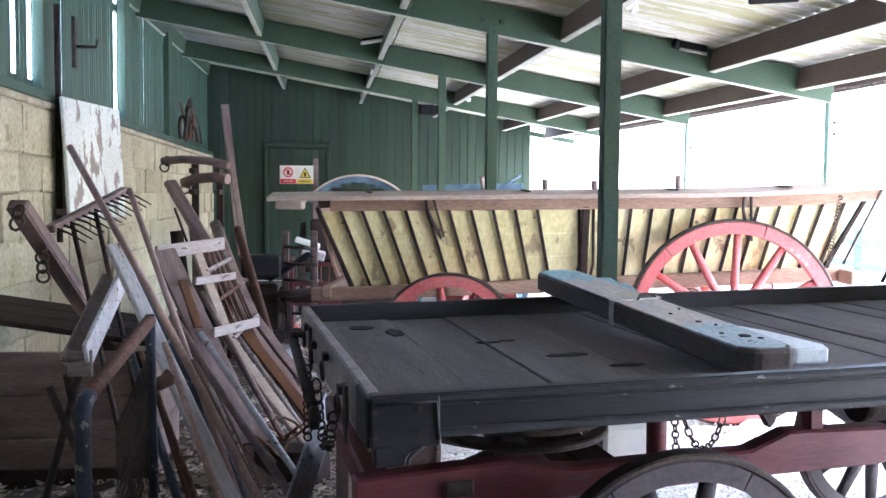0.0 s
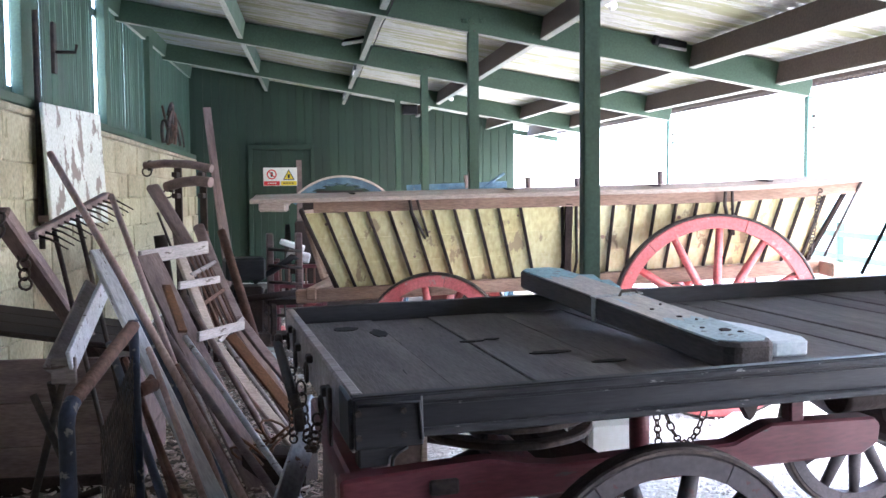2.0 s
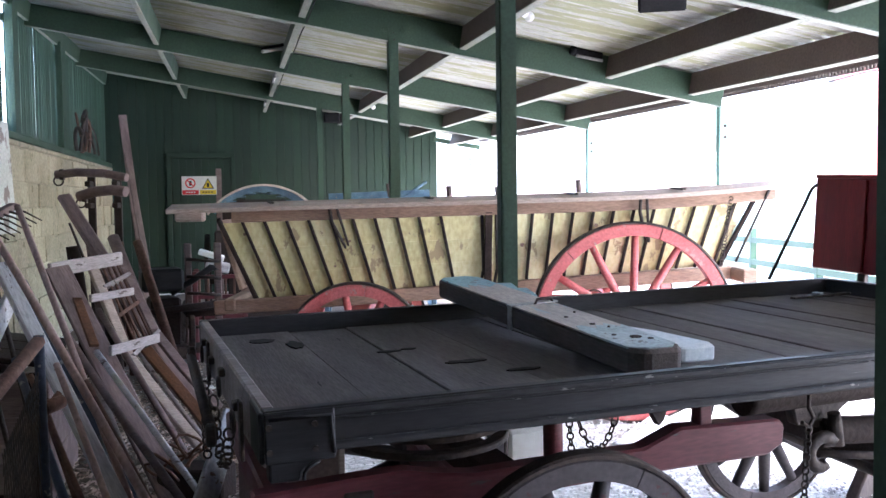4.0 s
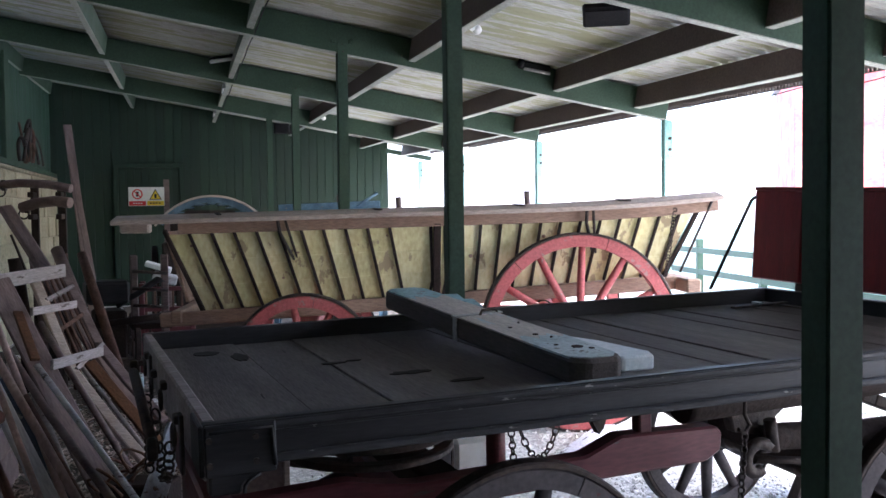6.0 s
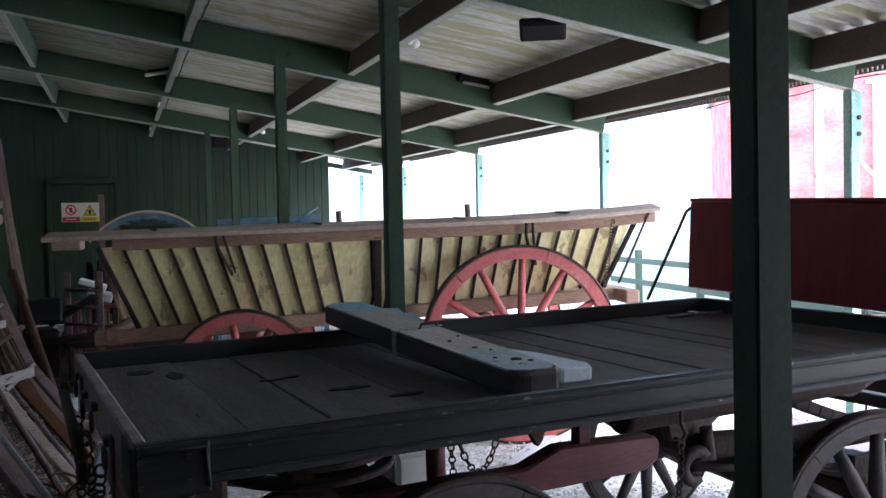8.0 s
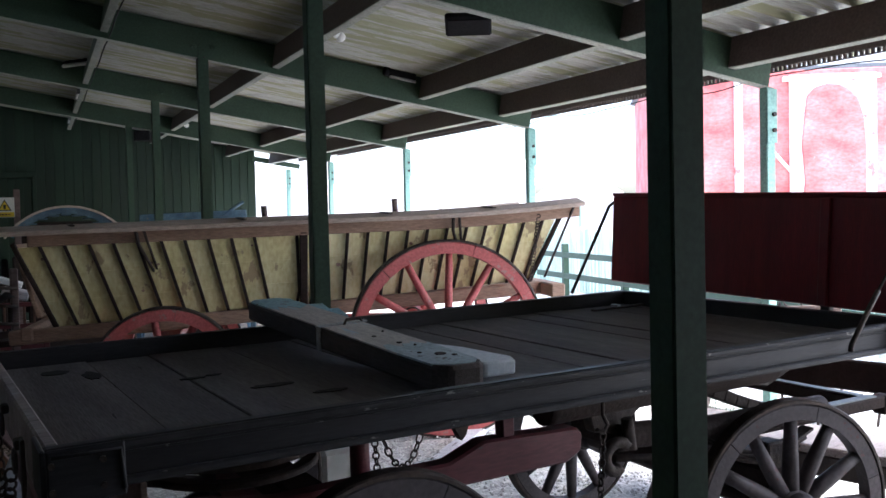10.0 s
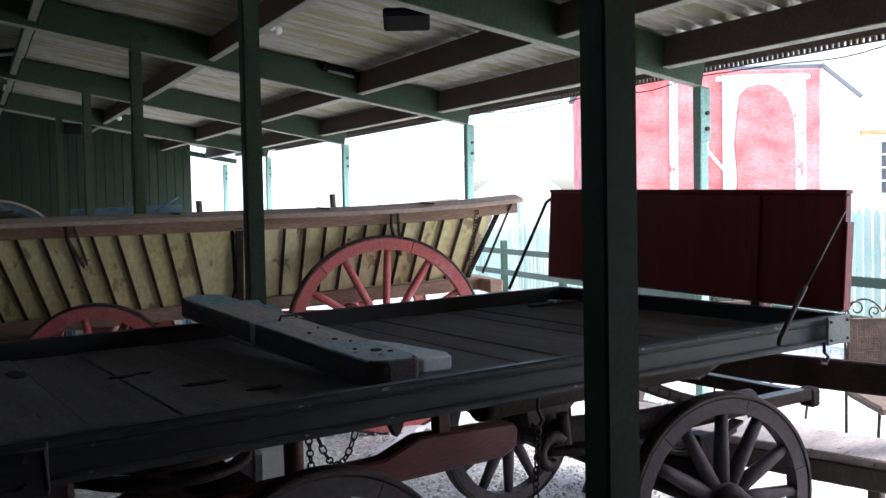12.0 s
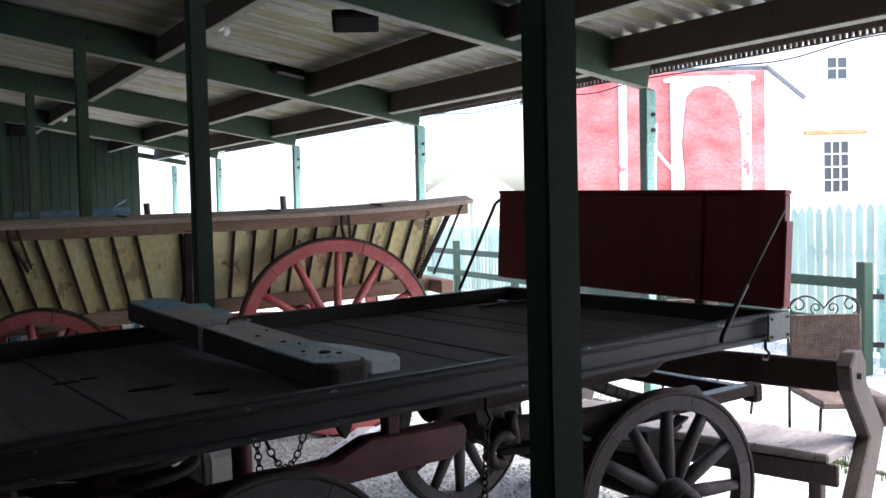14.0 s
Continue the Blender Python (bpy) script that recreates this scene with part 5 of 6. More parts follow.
def build_heap():
    # peeling painted panel and the pipe beside it
    panel = thing("notice_board", pose(-1.5, 7.77, 1.38, 0, -3, -9.4), "tall board with peeling white paint leaning on the stone wall", "panel")
    part("board", box((0, 0.53, 0.44), (0.03, 1.06, 0.90), 0.006), PEELING, panel)
    part("batten", box((-0.06, 0.53, 0.05), (0.10, 1.0, 0.05), 0.005), OLD_WOOD, panel)
    rod("wall_pipe", [(-1.60, 7.9, 1.2), (-1.60, 7.9, 2.95)], 0.022, IRON, "dark iron pipe fixed to the wall", "pipe")
    arm = thing("wall_bracket", pose(-1.60, 8.39, 2.75), "black iron bracket screwed to a wall upright", "bracket")
    part("plate", box((0, 0, 0), (0.03, 0.08, 0.40), 0.004), IRON, arm)
    part("arm", tube([(0, 0, -0.03), (0.16, 0.0, -0.03), (0.17, 0.02, 0.03)], 0.014, 8), IRON, arm)
    # long poles
    a, b = (0.14, 4.01, 0.46), (-0.90, 5.53, 1.80)
    rod("fork_shaft", [down(a, b), a, Vector(a).lerp(Vector(b), 0.5) + Vector((0, 0, 0.02)), b], 0.016, POLE_WOOD, "long slim brown wooden tool shaft", "shaft", r_end=0.017)
    a, b = (-0.24, 4.94, 0.82), (-0.67, 5.80, 1.59)
    rod("fork_shaft", [down(a, b), a, b], 0.015, POLE_WOOD, "slim brown wooden tool shaft", "shaft", r_end=0.016)
    a, b = (0.19, 4.31, 0.46), (-0.39, 5.42, 0.97)
    rod("crooked_pole", [down(a, b), a, Vector(a).lerp(Vector(b), 0.5) + Vector((-0.03, 0, 0.03)), b], 0.018, OLD_WOOD, "crooked grey-brown wooden pole", "pole")
    a, b = (0.14, 4.92, 0.44), (-0.28, 5.60, 0.85)
    rod("fork_shaft", [down(a, b), a, b], 0.016, GREY_PAINT, "short grey wooden tool shaft", "shaft")
    a, b = (0.12, 4.21, 0.43), (-0.21, 4.79, 0.85)
    rod("iron_rod", [down(a, b), a, b], 0.010, RUST, "thin rusty iron rod", "rod")
    # horse rake head with tines
    rake = thing("rake_head", pose(0, 0, 0), "rusty toothed rake head standing on two legs", "rake")
    l, r = Vector((-1.00, 5.52, 1.39)), Vector((-0.80, 6.32, 1.59))
    part("bar", beam(l, r, 0.05, 0.04, 0.006), OLD_WOOD, rake)
    for i in range(13):
        p = l.lerp(r, 0.04 + 0.92 * i / 12)
        part("tine", tube([p, p + Vector((0.08, -0.03, -0.025)), p + Vector((0.17, -0.05, -0.075))], 0.008, 6, r_end=0.004), IRON, rake)
    for px in (0.25, 0.55):
        p = l.lerp(r, px)
        foot = Vector((p.x + 0.42, p.y - 0.5, 0.02))
        part("leg", tube([p, foot], 0.014, 6), IRON, rake)
    # chain beam
    a, b = (-0.91, 5.79, 0.98), (-1.03, 5.13, 1.52)
    lean("draught_beam", down(a, b), b, 0.10, 0.07, OLD_WOOD, "heavy weathered wooden draught beam with iron ends", "beam", 0.012)
    for p, q, k in (((-1.01, 5.10, 1.51), (-1.01, 5.04, 1.41), 2), ((-0.99, 5.34, 1.33), (-0.97, 5.30, 1.15), 4)):
        tagged(part("link_chain", bm_chain(bmesh.new(), p, q, 0.0, k, 0.028, 0.007), IRON), "short rusty chain hanging from a beam", "chain")
    # painted planks
    a, b = (-0.00, 4.23, 0.43), (-0.64, 5.27, 1.32)
    lean("painted_plank", down(a, b), b, 0.065, 0.045, GREY_PAINT, "pale grey painted plank with a worn edge", "plank", 0.006, (0.5, -1, 0.4))
    a, b = (-0.24, 4.98, 0.66), (-0.60, 5.46, 1.22)
    lean("blue_plank", down(a, b), b, 0.06, 0.05, BLUE_PAINT, "narrow plank with chipped blue paint", "plank", 0.006, (0.5, -1, 0.4))
    tr = thing("feed_trough", pose(0, 0, 0), "grey wooden channel-shaped feed trough", "trough")
    a, b = Vector((-0.67, 4.64, 0.85)), Vector((-0.66, 5.36, 1.14))
    part("side", beam(a, b, 0.13, 0.02, 0.004, (0.6, -1, 0.3)), GREY_WOOD, tr)
    part("side", beam(a + Vector((0.06, -0.02, 0.05)), b + Vector((0.06, -0.02, 0.05)), 0.11, 0.02, 0.004, (1, 0.3, 0.2)), GREY_PAINT, tr)
    part("end", box(a + Vector((0.03, 0, 0.02)), (0.10, 0.02, 0.11), 0.004), GREY_WOOD, tr)
    # low feed box against the wall, behind the tube frame
    chest = thing("wooden_chest", pose(-1.08, 6.22, 0), "low dull brown wooden feed box against the wall", "chest")
    cw, ch = 1.07, 0.70
    for k in range(3):
        part("board", box((0, -0.42, 0.03 + (k + 0.5) * ch / 3), (cw, 0.03, ch / 3 - 0.004), 0.005), OLD_WOOD, chest)
        part("board", box((cw / 2 - 0.018, 0, 0.03 + (k + 0.5) * ch / 3), (0.03, 0.80, ch / 3 - 0.004), 0.005), OLD_WOOD, chest)
        part("lid_board", box((-0.02, -0.30 + 0.29 * k, ch + 0.15), (cw + 0.03, 0.285, 0.03), 0.006, Matrix.Rotation(radians(9), 3, "Y")), DARK_WOOD, chest)
    for x in (-cw / 2 + 0.06, cw / 2 - 0.06):
        part("corner_post", box((x, -0.447, 0.03 + ch / 2), (0.07, 0.024, ch), 0.005), DARK_WOOD, chest)
    part("plinth", box((0, -0.445, 0.05), (cw, 0.03, 0.10), 0.005), DARK_WOOD, chest)
    # bent tube frame with mesh
    gate = thing("hurdle", pose(0, 0, 0), "bent steel tube frame, rusty with dark blue legs", "frame")
    A, B = Vector((-0.397, 3.70, 0.91)), Vector((-0.277, 4.20, 1.108))
    d = (B - A).normalized()
    part("top_bar", tube([A + d * 0.05, B], 0.024, 12), RUST, gate, "rusty top bar")
    part("leg", tube([A + d * 0.055, A + d * 0.03 + Vector((0, 0, -0.004)), A + d * 0.008 + Vector((0, 0, -0.022)), A + Vector((0, 0, -0.055)), A + Vector((0.001, 0, -0.12)), Vector((A.x + 0.004, A.y, 0.02))], 0.026, 12), BLUE_PAINT, gate, "chipped dark blue leg")
    part("leg", tube([B + Vector((0, 0, 0.02)), Vector((B.x + 0.01, B.y, 0.02))], 0.018, 12), BLUE_PAINT, gate, "chipped dark blue leg")
    part("lower_bar", tube([Vector((A.x + 0.02, A.y, 0.28)), Vector((B.x + 0.01, B.y, 0.34))], 0.014, 8), BLUE_PAINT, gate)
    bm = bmesh.new()
    s, t = Vector((A.x + 0.08, A.y + 0.10, 0)), Vector((B.x, B.y, 0))
    for i in range(22):
        p = s.lerp(t, i / 21)
        for q in (-1, 1):
            e = s.lerp(t, min(max(i / 21 + 0.35 * q, 0), 1))
            f = abs(min(max(i / 21 + 0.35 * q, 0), 1) - i / 21) / 0.35
            top = A.z - 0.10 + (B.z - A.z) * i / 21
            bm_tube(bm, [(p.x, p.y, top), (e.x, e.y, top - 0.62 * f)], 0.0022, 4)
    tagged(part("wire_mesh", bm, IRON, gate, "rusty diamond wire mesh"), kind="stuff")
    # tongs
    tongs = thing("iron_tongs", pose(0, 0, 0), "rusty pair of long iron tongs", "tongs")
    a, b = (-0.10, 4.04, 0.50), (-0.33, 4.30, 0.97)
    part("arm", tube([down(a, b), a, b], 0.011, 8), RUST, tongs)
    a, b = (-0.13, 4.10, 0.48), (-0.27, 4.24, 0.85)
    part("arm", tube([down(a, b), a, b, (-0.23, 4.29, 0.90)], 0.013, 8), RUST, tongs)
    part("joint", tube([(-0.27, 4.21, 0.86), (-0.22, 4.28, 0.87)], 0.026, 10), RUST, tongs)
    # brown planks behind
    a, b = (-0.18, 5.97, 0.48), (-0.63, 6.58, 1.22)
    lean("brown_plank", down(a, b), b, 0.145, 0.03, OLD_WOOD, "wide dark brown weathered plank", "plank", 0.006, (0.5, -1, 0.3))
    lean("drilled_board", (-0.71, 6.79, 1.19), (-0.36, 7.45, 1.22), 0.03, 0.09, GREY_WOOD, "grey board drilled with a row of holes", "board", 0.006)
    lean("bright_lath", (-0.32, 5.81, 0.85), (-0.45, 6.14, 1.07), 0.05, 0.02, ORANGE_WOOD, "short bright orange lath", "lath", 0.003, (0.5, -1, 0.3))
    # two curved frames with slats: cart raves
    rave = thing("cart_rave", pose(0, 0, 0), "curved wooden cart rave with cross bars and thin slats", "cart frame")
    r1 = [Vector(v) for v in ((0.28, 5.99, 0.12), (0.02, 6.34, 0.36), (-0.25, 6.70, 0.65), (-0.52, 7.26, 1.16))]
    r2 = [Vector(v) for v in ((0.29, 6.91, 0.24), (0.05, 7.05, 0.51), (-0.13, 7.19, 0.73), (-0.40, 7.66, 1.21))]
    for pts, mat in ((r1, PALE_WOOD), (r2, OLD_WOOD)):
        bm = bmesh.new()
        for a, b in zip(pts, pts[1:]):
            bm_beam(bm, a, b + (b - a) * 0.03, 0.062, 0.045, 0.006, (0.5, -1, 0.4))
        part("side_rail", bm, mat, rave)
    for k, w in ((1.95, 0.08), (2.75, 0.07), (2.4, 0.03)):
        i, f = int(k), k - int(k)
        part("cross_bar", beam(r1[i].lerp(r1[i + 1], f), r2[i].lerp(r2[i + 1], f), 0.025, w, 0.004, (0.6, -0.6, 0.6)), GREY_WOOD if w > 0.05 else RUST, rave)
    for k in range(5):
        f = (k + 1) / 6
        a = r1[2].lerp(r2[2], f)
        b = r1[3].lerp(r2[3], f)
        part("slat", beam(a, b, 0.014, 0.014, 0.002), RUST, rave)
    a, b = (0.16, 6.72, 0.27), (-0.18, 7.09, 0.63)
    lean("orange_plank", down(a, b), b, 0.075, 0.03, ORANGE_WOOD, "orange-brown varnished wooden plank", "plank", 0.004, (0.5, -1, 0.4))
    a, b = (-0.56, 8.08, 1.18), (-0.91, 8.56, 1.67)
    lean("shaft_end", down(a, b), b, 0.11, 0.06, OLD_WOOD, "dark rounded end of a wooden cart shaft", "shaft", 0.02, (0.5, -1, 0.4))
    rod("thin_rod", [(-0.70, 8.29, 1.09), (-0.85, 8.43, 1.45)], 0.010, IRON, "thin dark iron rod", "rod")
    # yokes on brackets on the wall
    for l, r, h in (((-1.21, 10.02, 1.88), (-0.55, 9.73, 1.84), 0.08), ((-1.01, 9.98, 1.67), (-0.56, 9.73, 1.71), 0.10)):
        yoke = thing("wooden_yoke", pose(0, 0, 0), "old wooden yoke resting on wall pegs", "yoke", "yokes on the wall")
        l, r = Vector(l), Vector(r)
        mid = l.lerp(r, 0.5) + Vector((0, 0, 0.03))
        bm = bmesh.new()
        bm_tube(bm, [l, l.lerp(mid, 0.6) + Vector((0, 0, 0.012)), mid, r.lerp(mid, 0.6) + Vector((0, 0, 0.012)), r], h / 2, 12)
        part("beam", bm, OLD_WOOD, yoke)
        part("ring", ring(l + Vector((0.02, -0.02, -0.06)), 0.035, 0.05, 0.014, "y", 16), IRON, yoke)
        part("staple", box(l + Vector((0.05, 0, 0)), (0.04, 0.10, 0.10), 0.006), IRON, yoke)
    rack = thing("yoke_rack", pose(-0.80, 10.08, 0), "upright dark wooden rack with short arms", "rack")
    for x in (-0.12, 0.12):
        part("upright", box((x, 0.08, 0.95), (0.07, 0.05, 1.90), 0.006), DARK_WOOD, rack)
        for z in (1.585, 1.79):
            part("arm", box((x, -0.04, z), (0.05, 0.30, 0.05), 0.006), DARK_WOOD, rack)
    # tall thin planks in the far corner
    lean("tall_plank", (-0.62, 12.7, 0.02), (-0.96, 13.27, 2.74), 0.10, 0.03, OLD_WOOD, "tall thin pinkish brown plank leaning in the corner", "plank", 0.004, (0.3, -1, 0))
    lean("tall_plank", (-0.50, 12.3, 0.02), (-0.87, 12.83, 2.24), 0.07, 0.03, OLD_WOOD, "tall narrow plank leaning in the corner", "plank", 0.004, (0.3, -1, 0))
    # iron scrap on top of the wall
    scrap = thing("iron_scrap", pose(-1.52, 14.1, 2.26), "tangle of rusty curved irons on top of the wall", "scrap iron")
    rng = random.Random(8)
    for k in range(9):
        y = rng.uniform(-0.7, 0.7)
        h = rng.uniform(0.2, 0.55)
        q = rng.uniform(-0.3, 0.3)
        pts = [(0.02 + 0.06 * math.sin(3 * s + k), y + q * s, 0.03 + h * math.sin(s * 2.4)) for s in np.linspace(0, 1, 9)]
        part("iron", tube(pts, rng.uniform(0.012, 0.026), 7), RUST if k % 2 else IRON, scrap)
    scrap2 = thing("leather_harness", pose(-0.92, 9.6, 0.0), "dark bundle of old harness and rolls leaning together", "harness")
    for k, (x, y, h, r) in enumerate(((0.0, 0, 1.22, 0.06), (0.14, 0.1, 1.30, 0.05), (0.26, -0.1, 1.12, 0.07), (0.40, 0.0, 1.25, 0.04))):
        part("roll", tube([(x, y, 0.0), (x - 0.03, y, h * 0.5), (x - 0.10, y, h)], r, 12), (DARK_WOOD, OLD_WOOD, IRON, RUST)[k], scrap2)
    # stationary engine
    eng = thing("stationary_engine", pose(-0.22, 9.3, 0, 0, 0, 12), "small dark stationary engine with a flywheel and tank", "engine")
    part("bed", box((0, 0, 0.30), (0.34, 0.6, 0.10), 0.01), IRON, eng)
    part("block", box((0, 0.0, 0.55), (0.26, 0.34, 0.42), 0.02), DARK_WOOD, eng)
    part("tank", box((-0.02, -0.02, 0.92), (0.36, 0.30, 0.20), 0.025), CART_BLACK, eng)
    part("flywheel", ring((0.20, -0.05, 0.48), 0.20, 0.25, 0.05, "x", 32), IRON, eng)
    for q in (0, 60, 120):
        d = Vector((0, math.cos(radians(q)), math.sin(radians(q)))) * 0.21
        part("flywheel_spoke", tube([Vector((0.20, -0.05, 0.48)) - d, Vector((0.20, -0.05, 0.48)) + d], 0.014, 6), IRON, eng)
    for x in (-0.13, 0.13):
        for y in (-0.25, 0.25):
            part("leg", box((x, y, 0.13), (0.05, 0.05, 0.26), 0.006), IRON, eng)
    part("pipe", tube([(0.05, -0.1, 0.8), (0.22, -0.14, 0.9), (0.40, -0.14, 1.02), (0.46, -0.14, 1.0)], 0.03, 10), CART_BLACK, eng)
    part("crank", tube([(0.20, -0.05, 0.48), (0.34, -0.05, 0.48), (0.34, -0.05, 0.62)], 0.012, 6), IRON, eng)
    mach = thing("chaff_cutter", pose(0.12, 9.25, 0, 0, 0, 8), "dark iron chaff cutter frame with a long pole", "machine")
    for x in (-0.12, 0.14):
        part("upright", box((x, 0, 0.62), (0.06, 0.08, 1.24), 0.008), OLD_WOOD, mach)
    part("shelf", box((0.01, 0, 0.62), (0.34, 0.3, 0.05), 0.006), DARK_WOOD, mach)
    part("shelf", box((0.01, 0, 0.30), (0.34, 0.3, 0.05), 0.006), DARK_WOOD, mach)
    part("pole", tube([(-0.50, -0.25, 0.66), (0.20, -0.2, 0.72)], 0.03, 10), DARK_WOOD, mach)
    for z in (0.50, 0.80, 0.95, 1.10):
        part("bar", tube([(-0.14, -0.05, z), (0.16, -0.05, z - 0.03)], 0.014, 8), IRON, mach)
    cutter = thing("root_cutter", pose(0.26, 10.35, 0), "red-brown root cutter with a pale worn hopper", "machine")
    part("hopper", box((-0.08, 0, 1.07), (0.26, 0.30, 0.05), 0.008, Matrix.Rotation(radians(18), 3, "Y")), WHITE, cutter, "pale hopper edge")
    part("hopper", box((-0.02, 0.02, 0.955), (0.24, 0.30, 0.09), 0.012, Matrix.Rotation(radians(14), 3, "Y")), GREY_PAINT, cutter)
    for k in range(6):
        part("bar", box((-0.20 + 0.085 * k, -0.16, 0.66), (0.022, 0.022, 0.44), 0.004), RUST, cutter)
    for z in (0.46, 0.66, 0.86):
        part("rail", box((0.0, -0.16, z), (0.52, 0.035, 0.04), 0.004), MAROON, cutter)
    for x in (-0.24, 0.24):
        for y in (-0.16, 0.16):
            part("leg", box((x, y, 0.46), (0.05, 0.05, 0.92), 0.006), MAROON, cutter)
    drum = thing("paint_tin", pose(-0.02, 8.6, 0.02), "pale blue dented tin on the floor", "tin")
    part("body", tube([(0, 0, 0), (0, 0, 0.26)], 0.11, 20), BLUE_GREY, drum)
    part("rim", ring((0, 0, 0.26), 0.105, 0.118, 0.014, "z", 20), STEEL, drum)
    # steel channel and crate by the cart
    a, b = (0.262, 4.20, 0.42), (0.392, 4.60, 0.71)
    lean("steel_channel", down(a, b), b, 0.10, 0.02, STEEL, "length of dull steel channel leaning by the cart", "channel", 0.004, (0.6, -1, 0.2))
    crate = thing("tea_chest", pose(0.60, 4.25, 0, 0, 0, 8), "plain brown wooden box standing under the cart", "box")
    part("body", box((0, 0, 0.36), (0.34, 0.34, 0.70), 0.006), PLY, crate)
    for x in (-0.165, 0.165):
        part("edge_strip", box((x, -0.172, 0.36), (0.022, 0.012, 0.71), 0.003), PALE_WOOD, crate)
    part("lid", box((0, 0, 0.72), (0.36, 0.36, 0.02), 0.004), PLY, crate)
    pale = Vector((1.95, 5.63, 0.16))
    lean("pale_panel", (pale.x, pale.y, 0.02), (pale.x, pale.y + 0.04, pale.z + 0.12), 0.30, 0.03, PALE_WOOD, "plain pale board standing under the cart", "board", 0.004, (0, -1, 0))
    # dark iron legs in the near corner
    sp = Vector((-0.67, 4.64, 0.85))
    stand = thing("iron_stand", pose(sp.x + 0.02, sp.y - 0.08, sp.z - 0.88), "dark iron stand with splayed legs", "stand")
    for p, q in (((-0.25, 0.2, 0.0), (0.0, 0.1, 0.85)), ((0.25, -0.05, 0.0), (-0.12, 0.1, 0.80)), ((0.05, 0.3, 0.0), (-0.05, 0.1, 0.85)), ((-0.2, 0.0, 0.3), (0.16, 0.0, 0.42))):
        part("leg", tube([p, q], 0.016, 8), IRON, stand)
    for a, b, r, mat, name in (((-0.04, 4.14, 0.49), (-0.31, 4.70, 0.94), 0.013, POLE_WOOD, "fork_shaft"), ((0.05, 4.42, 0.41), (-0.22, 5.09, 0.80), 0.016, GREY_WOOD, "fork_shaft"), ((0.14, 6.32, 0.29), (-0.19, 6.79, 0.64), 0.014, GREY_WOOD, "fork_shaft"), ((-0.22, 4.36, 0.42), (-0.56, 5.13, 0.90), 0.018, BLUE_PAINT, "blue_tube"), ((-0.15, 6.38, 0.56), (-0.42, 6.73, 0.94), 0.02, OLD_WOOD, "fork_shaft"), ((-0.45, 8.86, 0.95), (-0.61, 9.10, 1.31), 0.05, OLD_WOOD, "timber_offcut"), ((-0.30, 9.04, 0.89), (-0.43, 9.28, 1.26), 0.04, RUST, "timber_offcut")):
        rod(name, [down(a, b), a, b], r, mat, "old shaft leaning among the farm tools" if "shaft" in name else "dark blue steel tube leaning in the heap" if "tube" in name else "rough length of old timber", "shaft" if "shaft" in name else "tube" if "tube" in name else "timber")
    lean("white_batten", (-0.38, 6.13, 1.07), (-0.19, 6.51, 1.07), 0.02, 0.045, GREY_WOOD, "short pale wooden batten across the frames", "batten", 0.004)
    lean("white_batten", (-0.24, 5.80, 0.82), (-0.04, 6.38, 0.80), 0.02, 0.055, GREY_WOOD, "short pale wooden batten across the frames", "batten", 0.004)
    lean("kerb_plank", (2.75, 6.04, 0.03), (3.47, 6.85, 0.03), 0.12, 0.05, GREY_PAINT, "pale board lying on the gravel", "board", 0.006)
    # rope, rags and chaff on the floor
    bm = bmesh.new()
    for k in range(4):
        c = Vector((0.05, 5.62, 0.24)) + Vector((0.05 * k, 0.03 * k, 0))
        pts = [(c.x + 0.10 * math.cos(s) + 0.02 * math.sin(3 * s + k), c.y + 0.08 * math.sin(s), 0.22 + 0.05 * math.sin(2 * s + k) + 0.03 * k) for s in np.linspace(0, 5.4, 16)]
        bm_tube(bm, pts, 0.008, 6)
    tagged(part("rope_coil", bm, ORANGE_WOOD), "loose coil of yellow-brown rope", "rope")
    lean("tool_box", (0.02, 5.75, 0.11), (0.36, 5.62, 0.11), 0.20, 0.20, DARK_WOOD, "low dark wooden tool box on the floor", "box", 0.01)
    for c, s, mat in (((0.00, 11.38, 0.06), 0.09, WHEEL_RED), ((-0.12, 12.27, 0.06), 0.07, WHEEL_RED)):
        bm = bmesh.new()
        bmesh.ops.create_icosphere(bm, subdivisions=2, radius=s)
        for v in bm.verts:
            v.co *= 1 + 0.4 * noise.noise(v.co * 14)
            v.co.z *= 0.5
        bmesh.ops.translate(bm, vec=(c[0], c[1], 0.05), verts=bm.verts)
        tagged(part("red_rag", bm, mat), "crumpled faded red cloth on the floor", "cloth")
    rng = random.Random(21)
    verts, faces = [], []
    for k in range(8500):
        x, y = (rng.uniform(-1.4, 0.75), rng.uniform(3.6, 12.5)) if k < 3500 else (rng.uniform(-0.9, 0.75), rng.uniform(4.0, 8.5))
        q, s = rng.uniform(0, 6.28), rng.uniform(0.008, 0.03)
        b = len(verts)
        z = 0.03 + rng.uniform(0, 0.02)
        c, d = math.cos(q), math.sin(q)
        for i, j, h in ((-1, -0.3, 0), (1, -0.3, 0.3), (1, 0.3, 0.5), (-1, 0.3, 0.1), (0, 0, -0.4)):
            verts.append((x + s * (i * c - j * d), y + s * (i * d + j * c), z + s * h))
        faces += [(b, b + 1, b + 2, b + 3), (b + 1, b, b + 4), (b + 2, b + 1, b + 4), (b + 3, b + 2, b + 4), (b, b + 3, b + 4)]
    me = bpy.data.meshes.new("chaff")
    me.from_pydata(verts, [], faces)
    me.materials.append(PALE_WOOD)
    tagged(new("chaff", me), "wood chips and chaff littering the floor", "litter", kind="stuff")


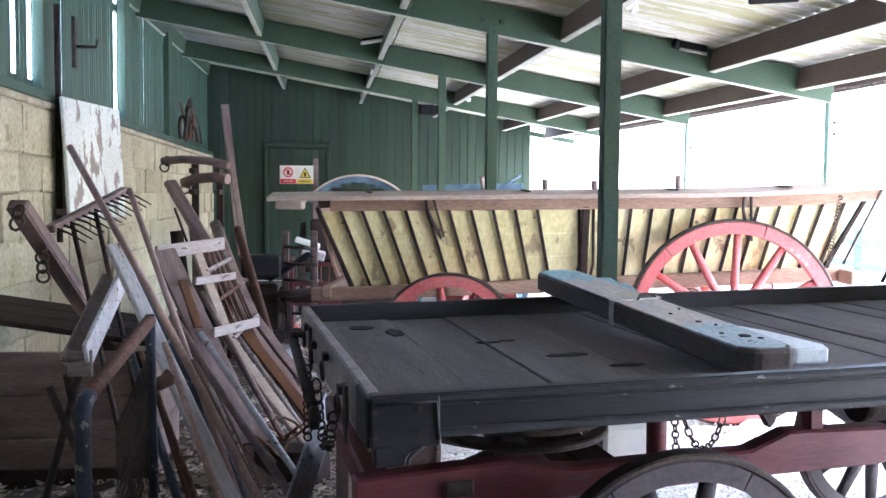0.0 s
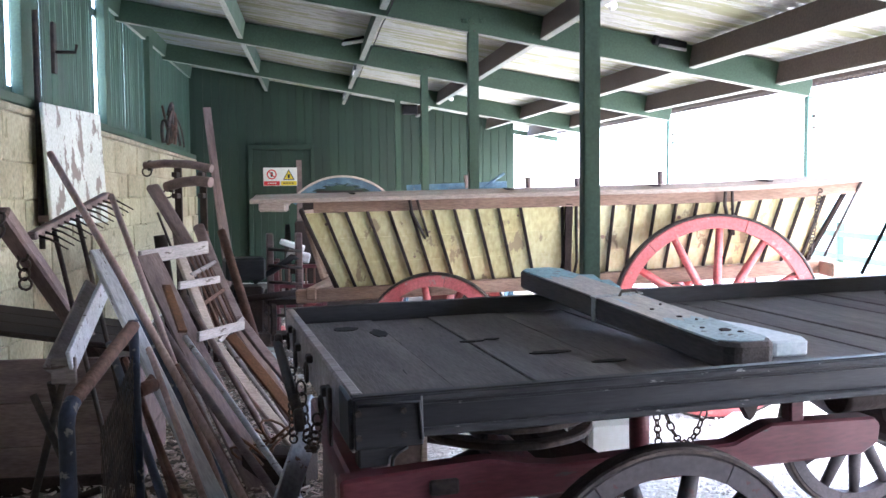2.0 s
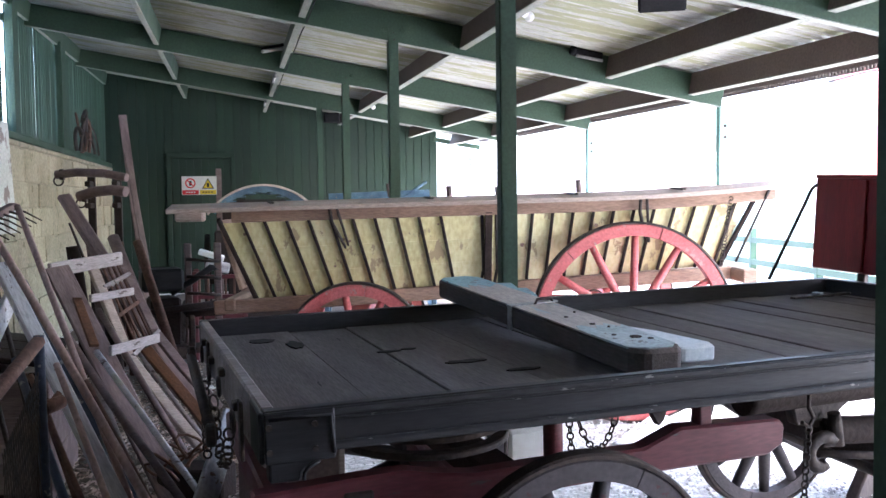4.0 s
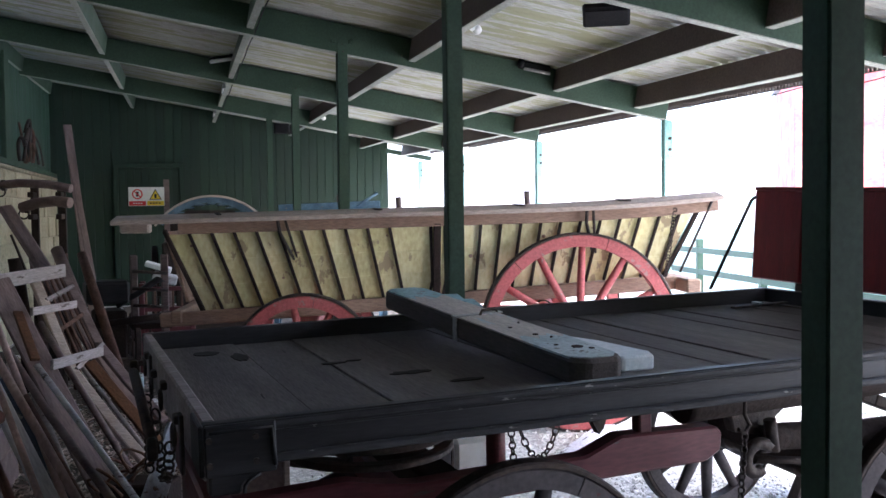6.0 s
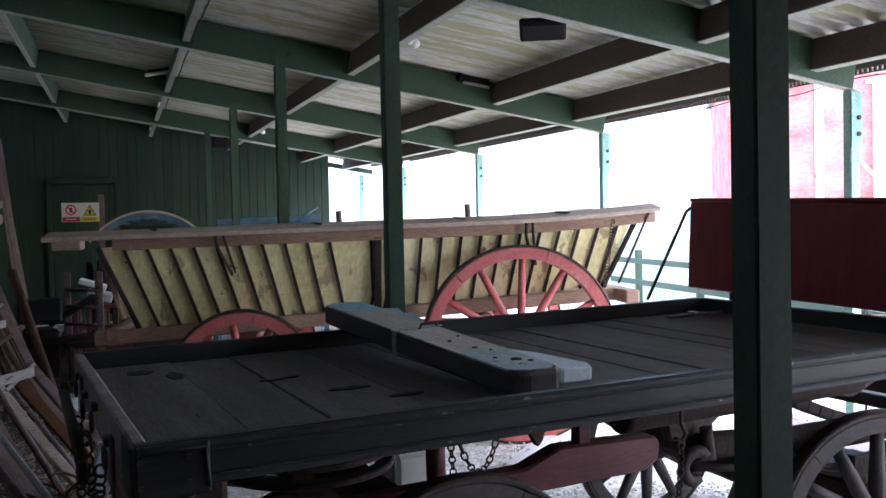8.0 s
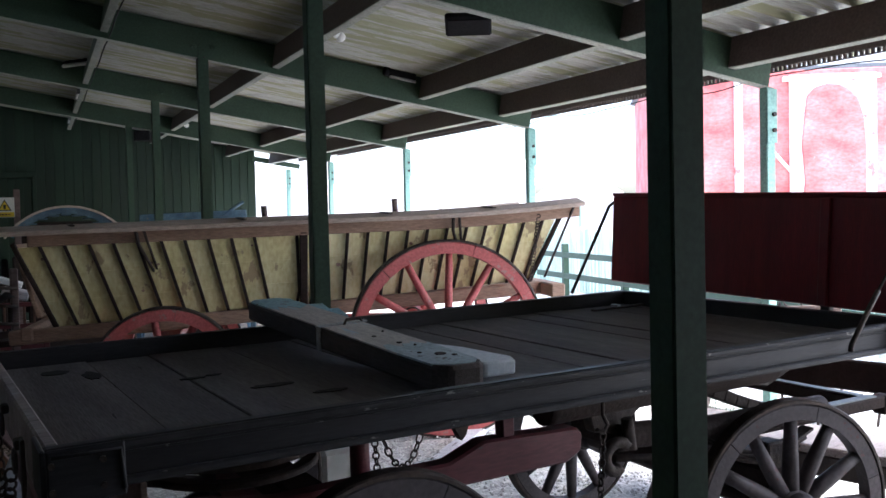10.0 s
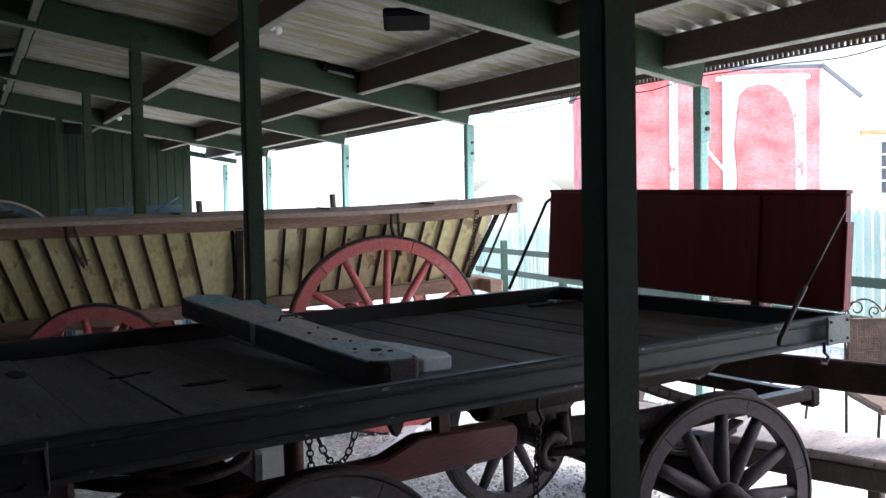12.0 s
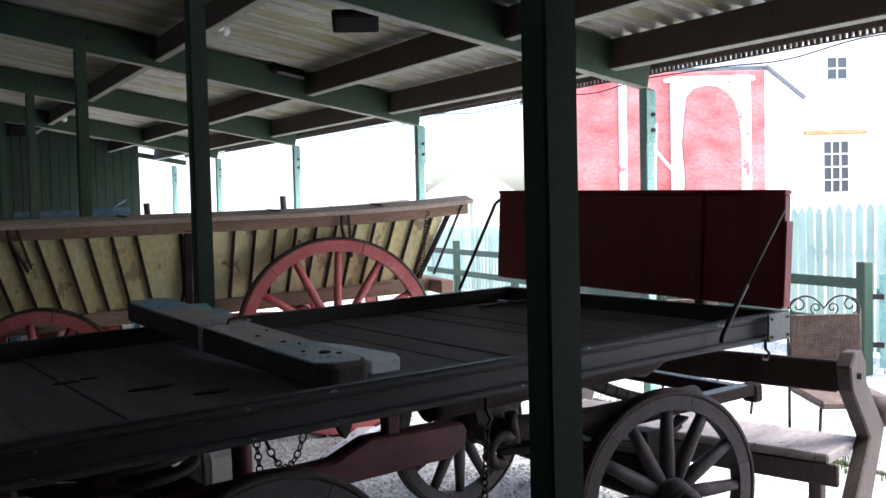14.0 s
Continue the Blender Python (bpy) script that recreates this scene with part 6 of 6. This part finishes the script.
def build_warning_sign():
    """A two-part safety sign on a wooden post behind the wagon."""
    sign = thing("warning_sign", pose(-0.01, 12.85, 1.71), "white safety sign with a red ring and yellow triangle", "sign")
    part("post", box((0.24, 0.03, -0.70), (0.07, 0.05, 2.05), 0.005), OLD_WOOD, sign)
    part("panel", box((0, 0, 0.11), (0.43, 0.012, 0.235), 0.002), WHITE, sign)
    part("red_panel", box((-0.108, -0.009, 0.025), (0.20, 0.004, 0.055), 0), SIGN_RED, sign)
    part("yellow_panel", box((0.108, -0.009, 0.025), (0.20, 0.004, 0.055), 0), SIGN_YELLOW, sign)
    part("prohibition_ring", ring((-0.108, -0.010, 0.14), 0.048, 0.064, 0.006, "y", 32), SIGN_RED, sign)
    part("prohibition_bar", box((-0.108, -0.010, 0.14), (0.11, 0.005, 0.013), 0, Matrix.Rotation(radians(45), 3, "Y")), SIGN_RED, sign)
    part("pictogram", box((-0.108, -0.0085, 0.14), (0.03, 0.004, 0.06), 0), SIGN_BLACK, sign)
    part("triangle_edge", prism([(-0.075, 0.07), (0.075, 0.07), (0, 0.205)], 0.004, pose(0.108, -0.009, 0)), SIGN_BLACK, sign)
    part("triangle", prism([(-0.058, 0.08), (0.058, 0.08), (0, 0.185)], 0.004, pose(0.108, -0.012, 0)), SIGN_YELLOW, sign)
    part("pictogram", prism([(-0.012, 0.09), (0.012, 0.09), (0.016, 0.14), (-0.016, 0.14)], 0.003, pose(0.108, -0.0155, 0)), SIGN_BLACK, sign)
    for x in (-0.15, -0.12, -0.09, -0.06):
        part("text_bar", box((x, -0.0125, 0.026), (0.02, 0.003, 0.014), 0), WHITE, sign)
    for x in (0.05, 0.085, 0.12, 0.155):
        part("text_bar", box((x, -0.0125, 0.026), (0.024, 0.003, 0.014), 0), SIGN_BLACK, sign)


def build_blue_cart():
    cart = thing("blue_cart", pose(0.77, 12.25, 0), "faded blue tip cart with an arched top behind the wagon", "cart")
    part("arch", ring((0, 0.2, 1.0), 0.74, 0.80, 0.05, "y", 24, 38, 142), BLUE_CART, cart)
    part("arch", ring((0.02, 1.2, 1.0), 0.74, 0.80, 0.05, "y", 24, 38, 142), BLUE_CART, cart)
    part("arch_rim", ring((0, 0.15, 1.0), 0.80, 0.825, 0.08, "y", 24, 34, 146), PALE_WOOD, cart)
    for k in range(9):
        q = radians(48 + 84 * k / 8)
        part("slat", beam((0.72 * math.cos(q), 0.2, 1.0 + 0.72 * math.sin(q)), (0.72 * math.cos(q), 1.2, 1.0 + 0.72 * math.sin(q)), 0.10, 0.015, 0.003), BLUE_CART, cart)
    part("front_panel", prism([(-0.58, 1.0), (0.58, 1.0), (0.56, 1.48), (0.3, 1.64), (-0.3, 1.64), (-0.56, 1.46)], 0.03, pose(0, 1.15, 0)), DARK_WOOD, cart)
    part("body", box((0, 0.7, 1.0), (1.2, 1.2, 0.5), 0.02), DARK_WOOD, cart)
    for x in (-0.7, 0.7):
        part("side_wheel", ring((x, 0.7, 0.6), 0.52, 0.6, 0.06, "x", 40), DARK_WOOD, cart)
    part("axle", tube([(-0.7, 0.7, 0.6), (0.7, 0.7, 0.6)], 0.05, 10), IRON, cart)
    part("stand", box((0, 0.7, 0.38), (0.9, 0.3, 0.76), 0.01), DARK_WOOD, cart)
    tip = thing("blue_tumbril", pose(2.15, 12.6, 0, 0, 0, -8), "low faded blue cart body with curved boards", "cart")
    for k, (z0, z1) in enumerate(((1.66, 1.70), (1.58, 1.63))):
        part("board", beam((-0.55, -0.1 * k, z0), (0.75, -0.1 * k, z1), 0.03, 0.08, 0.006), BLUE_CART, tip)
    part("body", box((0.1, 0.5, 1.19), (1.4, 1.1, 0.62), 0.02), BLUE_CART, tip)
    part("stake", tube([(0.24, 0, 1.6), (0.22, 0, 1.82)], 0.03, 8), OLD_WOOD, tip)
    part("stake", tube([(0.42, 0, 1.65), (0.72, 0, 1.84)], 0.018, 8), BLUE_CART, tip)
    for x in (-0.6, 0.8):
        part("side_wheel", ring((x, 0.5, 0.6), 0.52, 0.6, 0.06, "x", 40), BLUE_CART, tip)
    part("axle", tube([(-0.6, 0.5, 0.6), (0.8, 0.5, 0.6)], 0.05, 10), IRON, tip)
    part("stand", box((0.1, 0.5, 0.44), (0.8, 0.3, 0.88), 0.01), DARK_WOOD, tip)


build_heap()
build_warning_sign()
build_blue_cart()
build_walls()
